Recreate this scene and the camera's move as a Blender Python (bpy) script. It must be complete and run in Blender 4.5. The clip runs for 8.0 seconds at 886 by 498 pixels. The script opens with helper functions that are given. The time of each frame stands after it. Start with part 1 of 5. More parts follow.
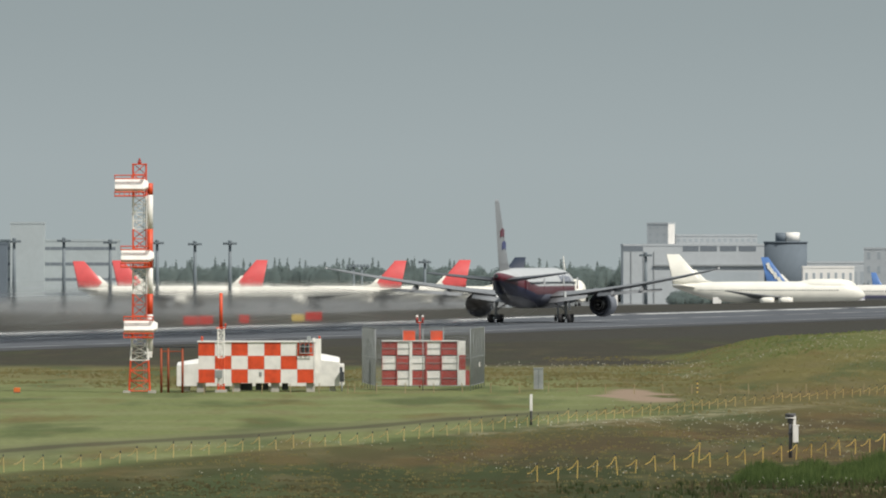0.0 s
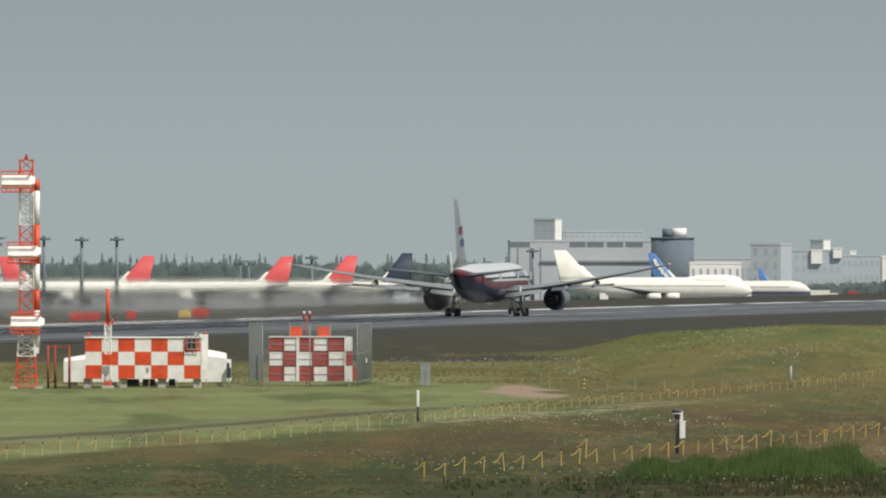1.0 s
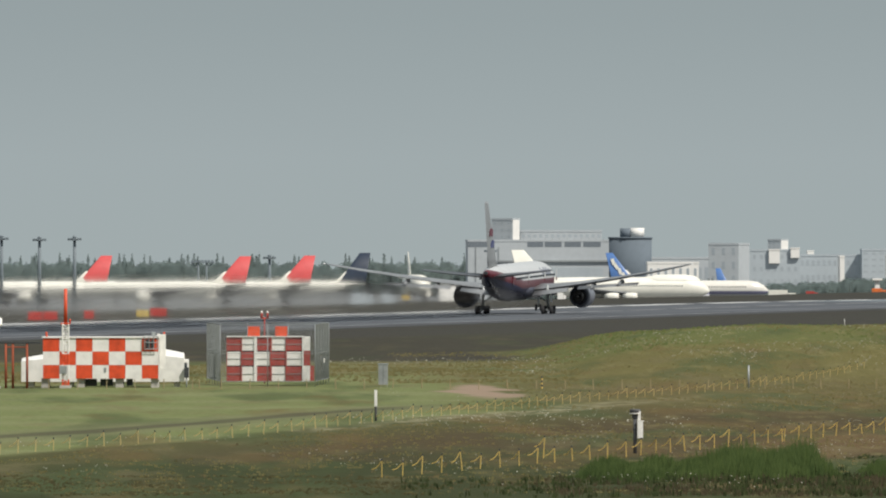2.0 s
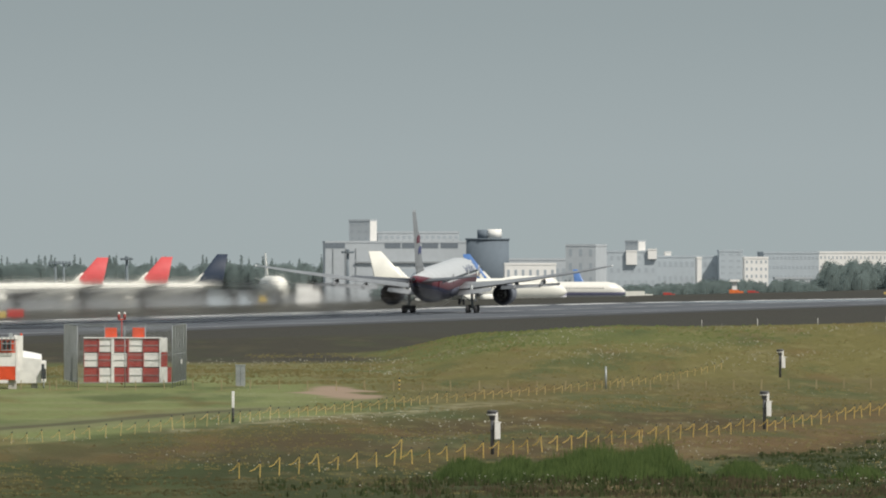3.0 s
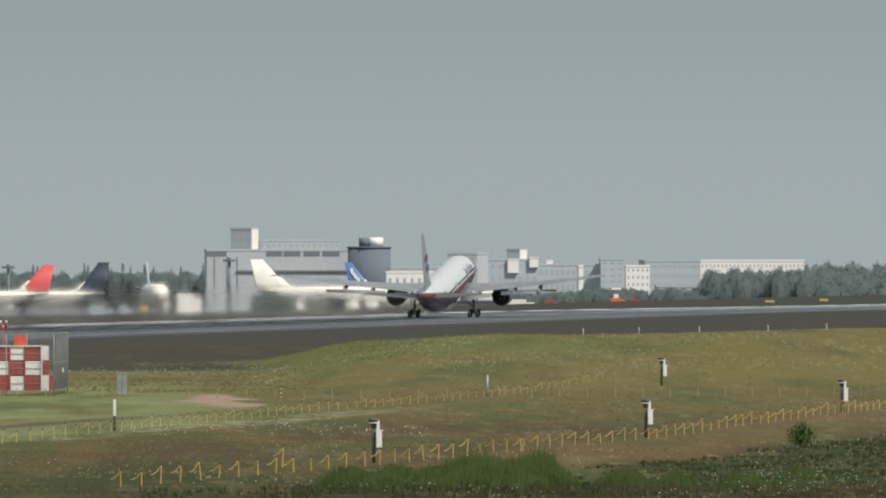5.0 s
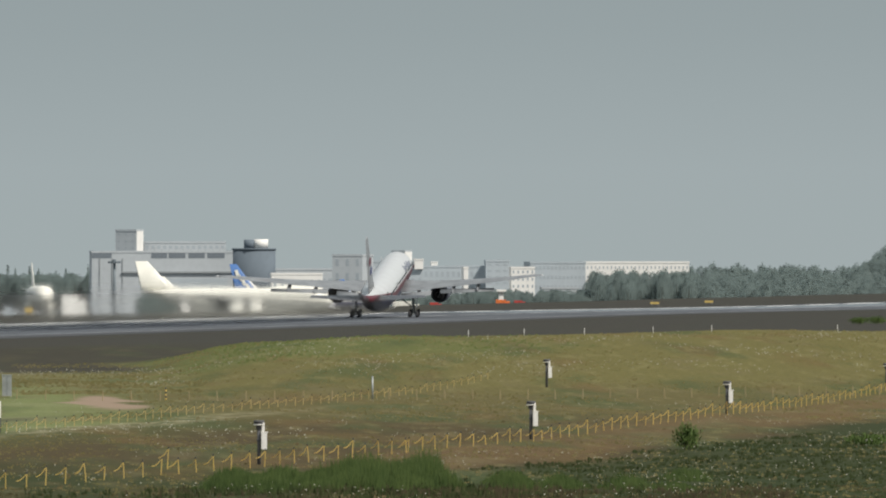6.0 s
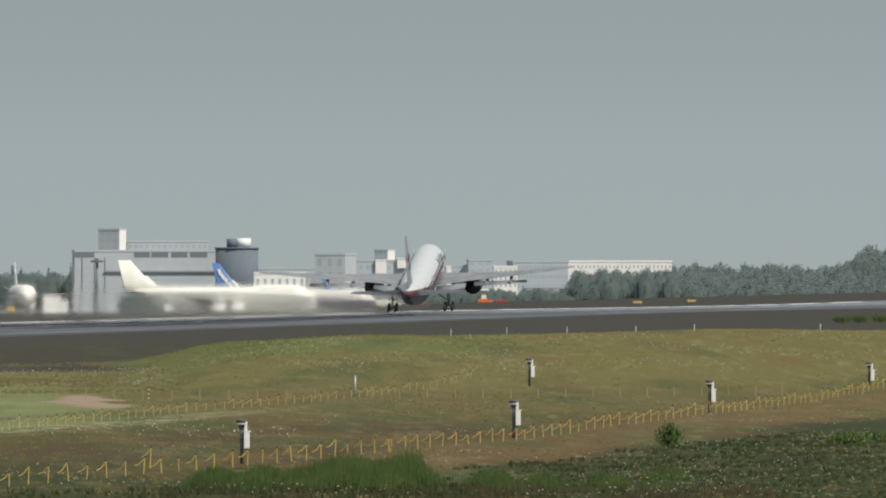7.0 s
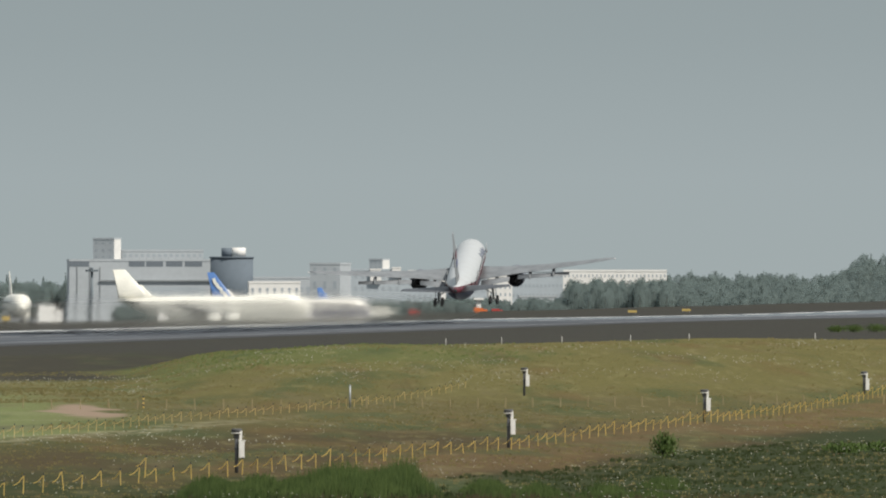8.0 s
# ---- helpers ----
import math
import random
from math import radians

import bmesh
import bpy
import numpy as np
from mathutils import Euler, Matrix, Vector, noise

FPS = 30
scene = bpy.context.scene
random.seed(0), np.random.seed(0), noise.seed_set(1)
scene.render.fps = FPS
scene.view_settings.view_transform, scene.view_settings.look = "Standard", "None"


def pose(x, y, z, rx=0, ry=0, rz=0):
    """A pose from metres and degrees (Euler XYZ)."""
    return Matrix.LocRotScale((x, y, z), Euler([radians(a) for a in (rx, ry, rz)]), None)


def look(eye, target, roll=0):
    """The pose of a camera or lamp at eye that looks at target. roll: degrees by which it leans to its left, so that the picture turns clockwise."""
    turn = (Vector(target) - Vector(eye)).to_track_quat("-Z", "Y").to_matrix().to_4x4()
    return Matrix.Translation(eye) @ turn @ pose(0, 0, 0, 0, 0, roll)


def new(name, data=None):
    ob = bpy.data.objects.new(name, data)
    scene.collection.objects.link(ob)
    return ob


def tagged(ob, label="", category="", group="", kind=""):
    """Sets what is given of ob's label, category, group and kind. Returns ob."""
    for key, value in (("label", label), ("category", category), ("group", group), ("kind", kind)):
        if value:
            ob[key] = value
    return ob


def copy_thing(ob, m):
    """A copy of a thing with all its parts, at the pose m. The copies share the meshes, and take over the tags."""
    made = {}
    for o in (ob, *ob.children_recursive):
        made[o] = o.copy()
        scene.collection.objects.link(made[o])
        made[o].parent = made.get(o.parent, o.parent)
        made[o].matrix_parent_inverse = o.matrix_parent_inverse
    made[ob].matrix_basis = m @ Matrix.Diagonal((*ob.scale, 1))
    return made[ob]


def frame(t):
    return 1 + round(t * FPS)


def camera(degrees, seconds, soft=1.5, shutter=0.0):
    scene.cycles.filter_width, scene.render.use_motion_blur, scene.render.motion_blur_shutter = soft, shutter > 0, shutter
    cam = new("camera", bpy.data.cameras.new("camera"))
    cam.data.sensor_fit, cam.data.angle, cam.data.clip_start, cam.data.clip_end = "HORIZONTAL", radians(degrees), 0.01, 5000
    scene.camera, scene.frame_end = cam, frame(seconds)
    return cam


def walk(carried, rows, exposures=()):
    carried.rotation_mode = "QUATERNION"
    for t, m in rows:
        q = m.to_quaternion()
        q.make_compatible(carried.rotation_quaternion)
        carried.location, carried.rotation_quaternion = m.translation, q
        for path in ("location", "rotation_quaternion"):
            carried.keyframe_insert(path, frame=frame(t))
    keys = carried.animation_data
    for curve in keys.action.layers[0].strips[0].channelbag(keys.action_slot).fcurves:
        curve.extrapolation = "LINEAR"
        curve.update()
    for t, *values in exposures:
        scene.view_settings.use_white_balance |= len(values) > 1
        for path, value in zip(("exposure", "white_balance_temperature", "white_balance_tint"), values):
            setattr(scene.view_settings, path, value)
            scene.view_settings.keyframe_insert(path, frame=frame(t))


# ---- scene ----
# The camera stands on a low viewing bank and pans after the airliner.
EYE = 10.6
cam = camera(4.3, 8.0, soft=2.05)
PAN = [  # seconds, yaw, pitch
    (0.0, 0.000, 0.025),
    (0.2, -0.266, 0.023),
    (0.5, -0.471, 0.018),
    (1.0, -0.549, 0.005),
    (1.2, -0.569, 0.005),
    (2.3, -0.907, 0.004),
    (2.5, -1.051, 0.007),
    (2.8, -1.320, 0.009),
    (3.0, -1.447, 0.010),
    (3.5, -1.652, 0.018),
    (4.0, -1.691, 0.031),
    (4.5, -1.693, 0.035),
    (4.8, -1.816, 0.044),
    (5.0, -2.022, 0.050),
    (5.2, -2.162, 0.055),
    (6.3, -2.639, 0.058),
    (6.5, -2.642, 0.058),
    (7.0, -2.664, 0.054),
    (7.5, -2.682, 0.067),
    (8.0, -2.689, 0.099),
]
walk(cam, [(t, pose(0, 0, EYE, 90 + pitch, 0, yaw)) for t, yaw, pitch in PAN])

# ---- light: hazy daylight, sun high and to the east of the runway ----
SUN_ELEV, SUN_AZ = 50.0, 134.0  # degrees; azimuth clockwise from the view's north
world = bpy.data.worlds.new("hazy_sky")
scene.world = world
world.use_nodes = True
wn, wl = world.node_tree.nodes, world.node_tree.links
sky = wn.new("ShaderNodeTexSky")
sky.sky_type, sky.sun_disc = "NISHITA", False
sky.sun_elevation, sky.sun_rotation = radians(SUN_ELEV), radians(SUN_AZ)
sky.dust_density, sky.air_density = 4.0, 1.0
dim = wn.new("ShaderNodeMixRGB")
dim.blend_type = "MULTIPLY"
dim.inputs[0].default_value = 1.0
dim.inputs[2].default_value = (0.07, 0.07, 0.07, 1)
wl.new(sky.outputs[0], dim.inputs[1])
coord = wn.new("ShaderNodeTexCoord")
split = wn.new("ShaderNodeSeparateXYZ")
wl.new(coord.outputs["Generated"], split.inputs[0])
veil = wn.new("ShaderNodeValToRGB")
veil.color_ramp.elements[0].position = 0.0
veil.color_ramp.elements[0].color = (0.400, 0.460, 0.468, 1)
veil.color_ramp.elements[1].position = 1.0
veil.color_ramp.elements[1].color = (0.50, 0.55, 0.58, 1)
for place, colour in ((0.008, (0.395, 0.455, 0.468, 1)), (0.022, (0.330, 0.388, 0.402, 1)), (0.10, (0.36, 0.41, 0.43, 1))):
    veil.color_ramp.elements.new(place).color = colour
wl.new(split.outputs["Z"], veil.inputs[0])
haze = wn.new("ShaderNodeMixRGB")
haze.inputs[0].default_value = 0.88
wl.new(dim.outputs[0], haze.inputs[1])
wl.new(veil.outputs[0], haze.inputs[2])
wl.new(haze.outputs[0], wn["Background"].inputs[0])
wn["Background"].inputs[1].default_value = 1.0

sun = new("sun", bpy.data.lights.new("sun", "SUN"))
sun.data.energy, sun.data.angle, sun.data.color = 3.9, radians(2.0), (1.0, 0.95, 0.87)
_az, _el = radians(SUN_AZ), radians(SUN_ELEV)
sun.matrix_basis = look((0, 0, 100), Vector((0, 0, 100)) - Vector((math.sin(_az) * math.cos(_el), math.cos(_az) * math.cos(_el), math.sin(_el))))


# ---- materials ----
def nodes_of(name):
    m = bpy.data.materials.new(name)
    m.use_nodes = True
    nt = m.node_tree
    return m, nt, nt.nodes["Principled BSDF"]


def surface(name, colour, rough=0.6, metal=0.0, vary=0.18, scale=1.5, fine=18.0, bump=0.15, dirt=None):
    """A worn surface: large stains, fine grain, light relief."""
    m, nt, p = nodes_of(name)
    n, l = nt.nodes, nt.links
    tc = n.new("ShaderNodeTexCoord")
    big, small = n.new("ShaderNodeTexNoise"), n.new("ShaderNodeTexNoise")
    big.inputs["Scale"].default_value, small.inputs["Scale"].default_value = scale, fine
    big.inputs["Detail"].default_value, small.inputs["Detail"].default_value = 5, 3
    for t in (big, small):
        l.new(tc.outputs["Object"], t.inputs["Vector"])
    mixv = n.new("ShaderNodeMath")
    mixv.operation = "MULTIPLY_ADD"
    mixv.inputs[1].default_value = 0.4
    l.new(small.outputs[0], mixv.inputs[0])
    l.new(big.outputs[0], mixv.inputs[2])
    ramp = n.new("ShaderNodeValToRGB")
    low = dirt or [c * (1 - vary * 1.6) for c in colour]
    ramp.color_ramp.elements[0].position, ramp.color_ramp.elements[1].position = 0.42, 0.78
    ramp.color_ramp.elements[0].color = (*low, 1)
    ramp.color_ramp.elements[1].color = (*[min(1, c * (1 + vary * 0.5)) for c in colour], 1)
    l.new(mixv.outputs[0], ramp.inputs[0])
    l.new(ramp.outputs[0], p.inputs["Base Color"])
    b = n.new("ShaderNodeBump")
    b.inputs["Strength"].default_value = bump
    b.inputs["Distance"].default_value = 0.02
    l.new(small.outputs[0], b.inputs["Height"])
    l.new(b.outputs[0], p.inputs["Normal"])
    p.inputs["Roughness"].default_value, p.inputs["Metallic"].default_value = rough, metal
    return m


def leafy(name, a, b, rough=0.7, through_leaf=0.45, airy=0.0):
    """Foliage or grass: a colour of its own for each leaf or tuft, drifting over the ground."""
    m, nt, p = nodes_of(name)
    n, l = nt.nodes, nt.links
    geo = n.new("ShaderNodeNewGeometry")
    tc = n.new("ShaderNodeTexCoord")
    drift = n.new("ShaderNodeTexNoise")
    drift.inputs["Scale"].default_value = 0.45
    drift.inputs["Detail"].default_value = 4
    l.new(tc.outputs["Object"], drift.inputs["Vector"])
    mixv = n.new("ShaderNodeMath")
    mixv.operation = "MULTIPLY_ADD"
    mixv.inputs[1].default_value = 0.3
    sub = n.new("ShaderNodeMath")
    sub.operation = "SUBTRACT"
    sub.inputs[1].default_value = 0.15
    l.new(geo.outputs["Random Per Island"], mixv.inputs[0])
    l.new(drift.outputs[0], sub.inputs[0])
    l.new(sub.outputs[0], mixv.inputs[2])
    ramp = n.new("ShaderNodeValToRGB")
    ramp.color_ramp.elements[0].position, ramp.color_ramp.elements[1].position = 0.2, 0.8
    ramp.color_ramp.elements[0].color, ramp.color_ramp.elements[1].color = (*a, 1), (*b, 1)
    l.new(mixv.outputs[0], ramp.inputs[0])
    l.new(ramp.outputs[0], p.inputs["Base Color"])
    p.inputs["Roughness"].default_value = rough
    p.inputs["Specular IOR Level"].default_value = 0.2
    thin = n.new("ShaderNodeBsdfTranslucent")  # thin blades let light through
    l.new(ramp.outputs[0], thin.inputs[0])
    both = n.new("ShaderNodeMixShader")
    both.inputs[0].default_value = through_leaf
    l.new(p.outputs[0], both.inputs[1])
    l.new(thin.outputs[0], both.inputs[2])
    out = both
    if airy:  # loose clumps, sky and light pass between the leaves
        gaps, out = n.new("ShaderNodeBsdfTransparent"), n.new("ShaderNodeMixShader")
        out.inputs[0].default_value = airy
        l.new(both.outputs[0], out.inputs[1])
        l.new(gaps.outputs[0], out.inputs[2])
    l.new(out.outputs[0], n["Material Output"].inputs[0])
    return m


RED = surface("aviation_red_paint", (0.66, 0.075, 0.022), 0.5, vary=0.2)
DEEP_RED = surface("dark_red_paint", (0.34, 0.045, 0.035), 0.55, vary=0.2)
RUSTY = surface("rusty_red_paint", (0.30, 0.070, 0.030), 0.75, vary=0.3)
WHITE = surface("white_paint", (0.80, 0.78, 0.74), 0.5, vary=0.1)
GALV = surface("galvanised_steel", (0.36, 0.38, 0.38), 0.5, 0.5, vary=0.15)
STEEL_DARK = surface("dark_steel", (0.06, 0.065, 0.07), 0.5, 0.4)
RUBBER = surface("tyre_rubber", (0.022, 0.022, 0.024), 0.8)
CONCRETE = surface("concrete", (0.42, 0.40, 0.36), 0.9, vary=0.2, bump=0.4)
YELLOW = surface("yellow_plastic", (0.74, 0.51, 0.14), 0.6, vary=0.15)
ORANGE = surface("orange_paint", (0.72, 0.17, 0.04), 0.5)
GREY_POST = surface("weathered_grey_pole", (0.10, 0.10, 0.105), 0.8, vary=0.25)
GLASS_DARK = surface("dark_window_glass", (0.03, 0.04, 0.05), 0.12, vary=0.1, bump=0.0)


# ---- building helpers ----
def part(name, bm, material, parent=None, label=""):
    me = bpy.data.meshes.new(name)
    bm.to_mesh(me)
    bm.free()
    for m in material if isinstance(material, (list, tuple)) else [material]:
        me.materials.append(m)
    ob = new(name, me)
    if parent is not None:
        ob.parent = parent
    if label:
        ob["label"] = label
    return ob


def thing(name, m, label, category, group="", kind=""):
    ob = new(name)
    ob.matrix_basis = m
    return tagged(ob, label, category, group, kind)


def add_box(bm, x0, x1, y0, y1, z0, z1, mat=0, bevel=0.0):
    vs = [bm.verts.new((x, y, z)) for x in (x0, x1) for y in (y0, y1) for z in (z0, z1)]
    faces = [bm.faces.new([vs[i] for i in f]) for f in ((0, 1, 3, 2), (4, 6, 7, 5), (0, 4, 5, 1), (2, 3, 7, 6), (0, 2, 6, 4), (1, 5, 7, 3))]
    for f in faces:
        f.material_index = mat
    if bevel:
        bmesh.ops.bevel(bm, geom=list({e for f in faces for e in f.edges}), offset=bevel, segments=2, affect="EDGES", profile=0.7)
    return bm


def box(x0, x1, y0, y1, z0, z1, bevel=0.0):
    return add_box(bmesh.new(), x0, x1, y0, y1, z0, z1, 0, bevel)


def add_tube(bm, a, b, r0, r1=None, seg=8, caps=True, mat=0):
    a, b = Vector(a), Vector(b)
    r1 = r0 if r1 is None else r1
    d = (b - a).normalized()
    side = d.orthogonal().normalized()
    up = d.cross(side)
    rings = []
    for c, r in ((a, r0), (b, r1)):
        rings.append([bm.verts.new(c + side * (r * math.cos(k * math.tau / seg)) + up * (r * math.sin(k * math.tau / seg))) for k in range(seg)])
    for k in range(seg):
        f = bm.faces.new((rings[0][k], rings[0][(k + 1) % seg], rings[1][(k + 1) % seg], rings[1][k]))
        f.smooth, f.material_index = seg > 6, mat
    if caps:
        bm.faces.new(rings[0][::-1]).material_index = mat
        bm.faces.new(rings[1]).material_index = mat
    return bm


def tube(a, b, r0, r1=None, seg=8):
    return add_tube(bmesh.new(), a, b, r0, r1, seg)


def add_loft(bm, rings, mat=0, caps=True, closed=True):
    """Skin over rings of points that all have the same count."""
    rows = [[bm.verts.new(p) for p in ring] for ring in rings]
    n = len(rows[0])
    for a, b in zip(rows, rows[1:]):
        for k in range(n if closed else n - 1):
            f = bm.faces.new((a[k], a[(k + 1) % n], b[(k + 1) % n], b[k]))
            f.smooth, f.material_index = True, mat
    if caps:
        bm.faces.new(rows[0][::-1]).material_index = mat
        bm.faces.new(rows[-1]).material_index = mat
    bmesh.ops.recalc_face_normals(bm, faces=bm.faces)
    return bm


def oval(x, y, z, rx, rz, seg=28):
    return [(x + rx * math.cos(k * math.tau / seg), y, z + rz * math.sin(k * math.tau / seg)) for k in range(seg)]


def foil(p, chord, thick, axis="z", seg=9):
    """A wing section: leading edge at p, trailing aft (-y); thickness along axis."""
    top, low = [], []
    for k in range(seg):
        c = (1 - math.cos(math.pi * k / (seg - 1))) / 2
        t = 5 * thick * (0.2969 * math.sqrt(c) - 0.126 * c - 0.3516 * c * c + 0.2843 * c ** 3 - 0.1036 * c ** 4)
        for out, sgn in ((top, 1), (low, -0.75)):
            o = sgn * t * chord
            out.append((p[0] + (o if axis == "x" else 0), p[1] - c * chord, p[2] + (o if axis == "z" else 0)))
    return top + low[-2:0:-1]


def wing(stations, axis="z", seg=9):
    return add_loft(bmesh.new(), [foil(p, c, t, axis, seg) for p, c, t in stations])


# ---- the airliner that takes off ----
def livery_material(name, bands, rough=0.3, upsweep=0.0):
    """Paint in level bands along the hull: (height from which it holds, colour)."""
    m, nt, p = nodes_of(name)
    n, l = nt.nodes, nt.links
    tc = n.new("ShaderNodeTexCoord")
    sep = n.new("ShaderNodeSeparateXYZ")
    l.new(tc.outputs["Object"], sep.inputs[0])
    rng = n.new("ShaderNodeMapRange")
    rng.inputs[1].default_value, rng.inputs[2].default_value = 0.0, 12.0
    lift = n.new("ShaderNodeMapRange")  # the bands rise with the tail
    lift.inputs[1].default_value, lift.inputs[2].default_value, lift.inputs[4].default_value = -11.0, -31.0, upsweep
    l.new(sep.outputs[1], lift.inputs[0])
    low = n.new("ShaderNodeMath")
    low.operation = "SUBTRACT"
    l.new(sep.outputs[2], low.inputs[0])
    l.new(lift.outputs[0], low.inputs[1])
    l.new(low.outputs[0], rng.inputs[0])
    ramp = n.new("ShaderNodeValToRGB")
    ramp.color_ramp.interpolation = "CONSTANT"
    ramp.color_ramp.elements[0].color = (*bands[0][1], 1)
    ramp.color_ramp.elements[1].position, ramp.color_ramp.elements[1].color = bands[1][0] / 12, (*bands[1][1], 1)
    for z, c in bands[2:]:
        ramp.color_ramp.elements.new(z / 12).color = (*c, 1)
    l.new(rng.outputs[0], ramp.inputs[0])
    grime = n.new("ShaderNodeTexNoise")
    grime.inputs["Scale"].default_value, grime.inputs["Detail"].default_value = 0.5, 6
    l.new(tc.outputs["Object"], grime.inputs["Vector"])
    dull = n.new("ShaderNodeMixRGB")
    dull.blend_type = "MULTIPLY"
    dull.inputs[2].default_value = (0.78, 0.76, 0.74, 1)
    l.new(grime.outputs[0], dull.inputs[0])
    l.new(ramp.outputs[0], dull.inputs[1])
    l.new(dull.outputs[0], p.inputs["Base Color"])
    p.inputs["Roughness"].default_value = rough
    return m


HULL_PAINT = livery_material("hull_paint", [(0, (0.10, 0.11, 0.14)), (3.0, (0.035, 0.04, 0.085)), (4.35, (0.125, 0.021, 0.032)), (5.6, (0.60, 0.62, 0.63))], upsweep=2.2)
WING_GREY = surface("wing_grey_paint", (0.205, 0.215, 0.225), 0.5, vary=0.2, scale=0.4, fine=4, bump=0.02)
WHITE_GLOSS = surface("white_gloss_paint", (0.78, 0.78, 0.77), 0.3, vary=0.08, scale=0.4, fine=4, bump=0.0)
# darkened all over to paint in the shade under the tailplane
TAIL_SHADE = surface("tailplane_shade_grey", (0.075, 0.08, 0.09), 0.4, vary=0.2, bump=0.0)
# white fin paint dulled to grey: its unlit side put into the colour
FIN_SHADED = surface("shaded_white_fin_paint", (0.25, 0.265, 0.275), 0.4, vary=0.1, scale=0.3, fine=3, bump=0.0)
COWL = surface("cowl_grey_paint", (0.16, 0.17, 0.20), 0.4, vary=0.2, bump=0.0)
ENGINE_DARK = surface("nacelle_blue_grey", (0.072, 0.077, 0.105), 0.4, vary=0.2, bump=0.02)
HOT_METAL = surface("exhaust_metal", (0.09, 0.085, 0.08), 0.35, 0.8)
LOGO_BLUE = surface("tail_blue_paint", (0.05, 0.06, 0.18), 0.35)
LOGO_RED = surface("tail_red_paint", (0.15, 0.03, 0.05), 0.35)


TITLE_GREY = surface("title_blue_grey_paint", (0.20, 0.22, 0.27), 0.4, vary=0.1, bump=0.0)


MAIN_GEAR = {}


def airliner():
    jet = thing("airliner", pose(0, 0, 0), "white twin-engine airliner with red and blue stripe, wheels down", "airplane")
    zc, r = 5.3, 3.1
    hull = [(32.0, -0.9, 0.05), (31.2, -0.75, 0.85), (29.6, -0.45, 1.65), (27.2, -0.15, 2.45), (24.4, 0, 2.95), (21.0, 0, r), (-9.0, 0, r), (-14.0, 0.12, 2.98), (-19.0, 0.5, 2.55), (-24.0, 1.0, 1.9), (-28.0, 1.45, 1.2), (-30.6, 1.75, 0.6), (-31.7, 1.9, 0.2)]
    fuselage = part("fuselage", add_loft(bmesh.new(), [oval(0, y, zc + dz, rr, rr) for y, dz, rr in hull]), HULL_PAINT, jet, "white upper hull, red and blue stripe, dark belly")
    # belly fairing under the wing box
    part("belly_fairing", add_loft(bmesh.new(), [oval(0, y, zc - 1.35, 2.3 * k + 0.5, 1.35 * k + 0.2) for y, k in ((14, 0.3), (11, 0.9), (4, 1.12), (-4, 1.1), (-8, 0.8), (-11, 0.25))]), ENGINE_DARK, fuselage)
    for sgn in (-1, 1):
        # cabin windows and doors
        pane = part("cabin_window", box(-0.03, 0.03, 0, 0.26, 0, 0.38, 0.01), GLASS_DARK, fuselage)
        pane.location = (sgn * 3.03, 24.0, zc + 0.6)
        for k in range(1, 64):
            o = new("cabin_window", pane.data)
            o.parent, o.location = fuselage, (sgn * 3.03, 24.0 - k * 0.68, zc + 0.6)
        for y in (25.2, 12.0, -6.0, -19.4):
            rr = 3.08 if y > -10 else 2.55
            part("cabin_door", box(sgn * rr - 0.05, sgn * rr + 0.05, y, y + 1.07, zc - 0.2, zc + 1.6, 0.03), HULL_PAINT, fuselage)
        s = [((sgn * 2.2, 14.2, 3.9), 14.6, 0.13), ((sgn * 5.0, 12.0, 4.15), 12.0, 0.12), ((sgn * 9.7, 8.4, 4.75), 8.5, 0.115), ((sgn * 17.0, 3.2, 5.85), 5.9, 0.115), ((sgn * 24.0, -1.7, 7.05), 4.1, 0.12), ((sgn * 28.6, -5.0, 7.95), 2.8, 0.13), ((sgn * 30.45, -7.3, 8.35), 1.1, 0.14)]
        w = part("wing", wing(s), WING_GREY, jet, "grey swept wing")
        # flaps at take-off setting, drooped behind the trailing edge
        for a, b, ca, cb, ya, yb, za, zb in ((3.2, 8.9, 3.1, 2.2, 0.3, 0.2, 3.7, 4.3), (10.6, 21.0, 2.1, 1.5, -0.1, -3.0, 4.55, 5.95)):
            bm = add_loft(bmesh.new(), [foil((sgn * a, 0, 0), ca, 0.12), foil((sgn * b, yb - ya, zb - za), cb, 0.12)])
            bmesh.ops.rotate(bm, verts=bm.verts, cent=(sgn * a, 0, 0), matrix=Matrix.Rotation(radians(14), 3, "X"))
            bmesh.ops.translate(bm, verts=bm.verts, vec=(0, ya, za))
            part("flap", bm, WING_GREY, w)
        for x, y, z in ((6.2, 2.2, 3.55), (13.0, -0.4, 4.55), (17.8, -1.6, 5.2)):
            part("flap_track_fairing", add_loft(bmesh.new(), [oval(sgn * x, y + dy, z + dz, 0.34 * k, 0.5 * k, 12) for dy, dz, k in ((3.4, 0.35, 0.1), (2.2, 0.1, 0.8), (0, 0, 1), (-2.0, -0.2, 0.7), (-3.2, -0.3, 0.1))]), WING_GREY, w)
        part("aileron_light", tube((sgn * 30.3, -8.3, 8.33), (sgn * 30.6, -8.4, 8.36), 0.12), WHITE_GLOSS, w)
        st = [((sgn * 0.8, -22.6, 6.55), 7.0, 0.12), ((sgn * 5.5, -26.0, 7.05), 4.6, 0.12), ((sgn * 10.4, -29.6, 7.65), 2.5, 0.13), ((sgn * 10.75, -30.2, 7.6), 1.8, 0.08)]
        part("tailplane", wing(st), TAIL_SHADE, jet, "tailplane darkened all over for its shaded underside")
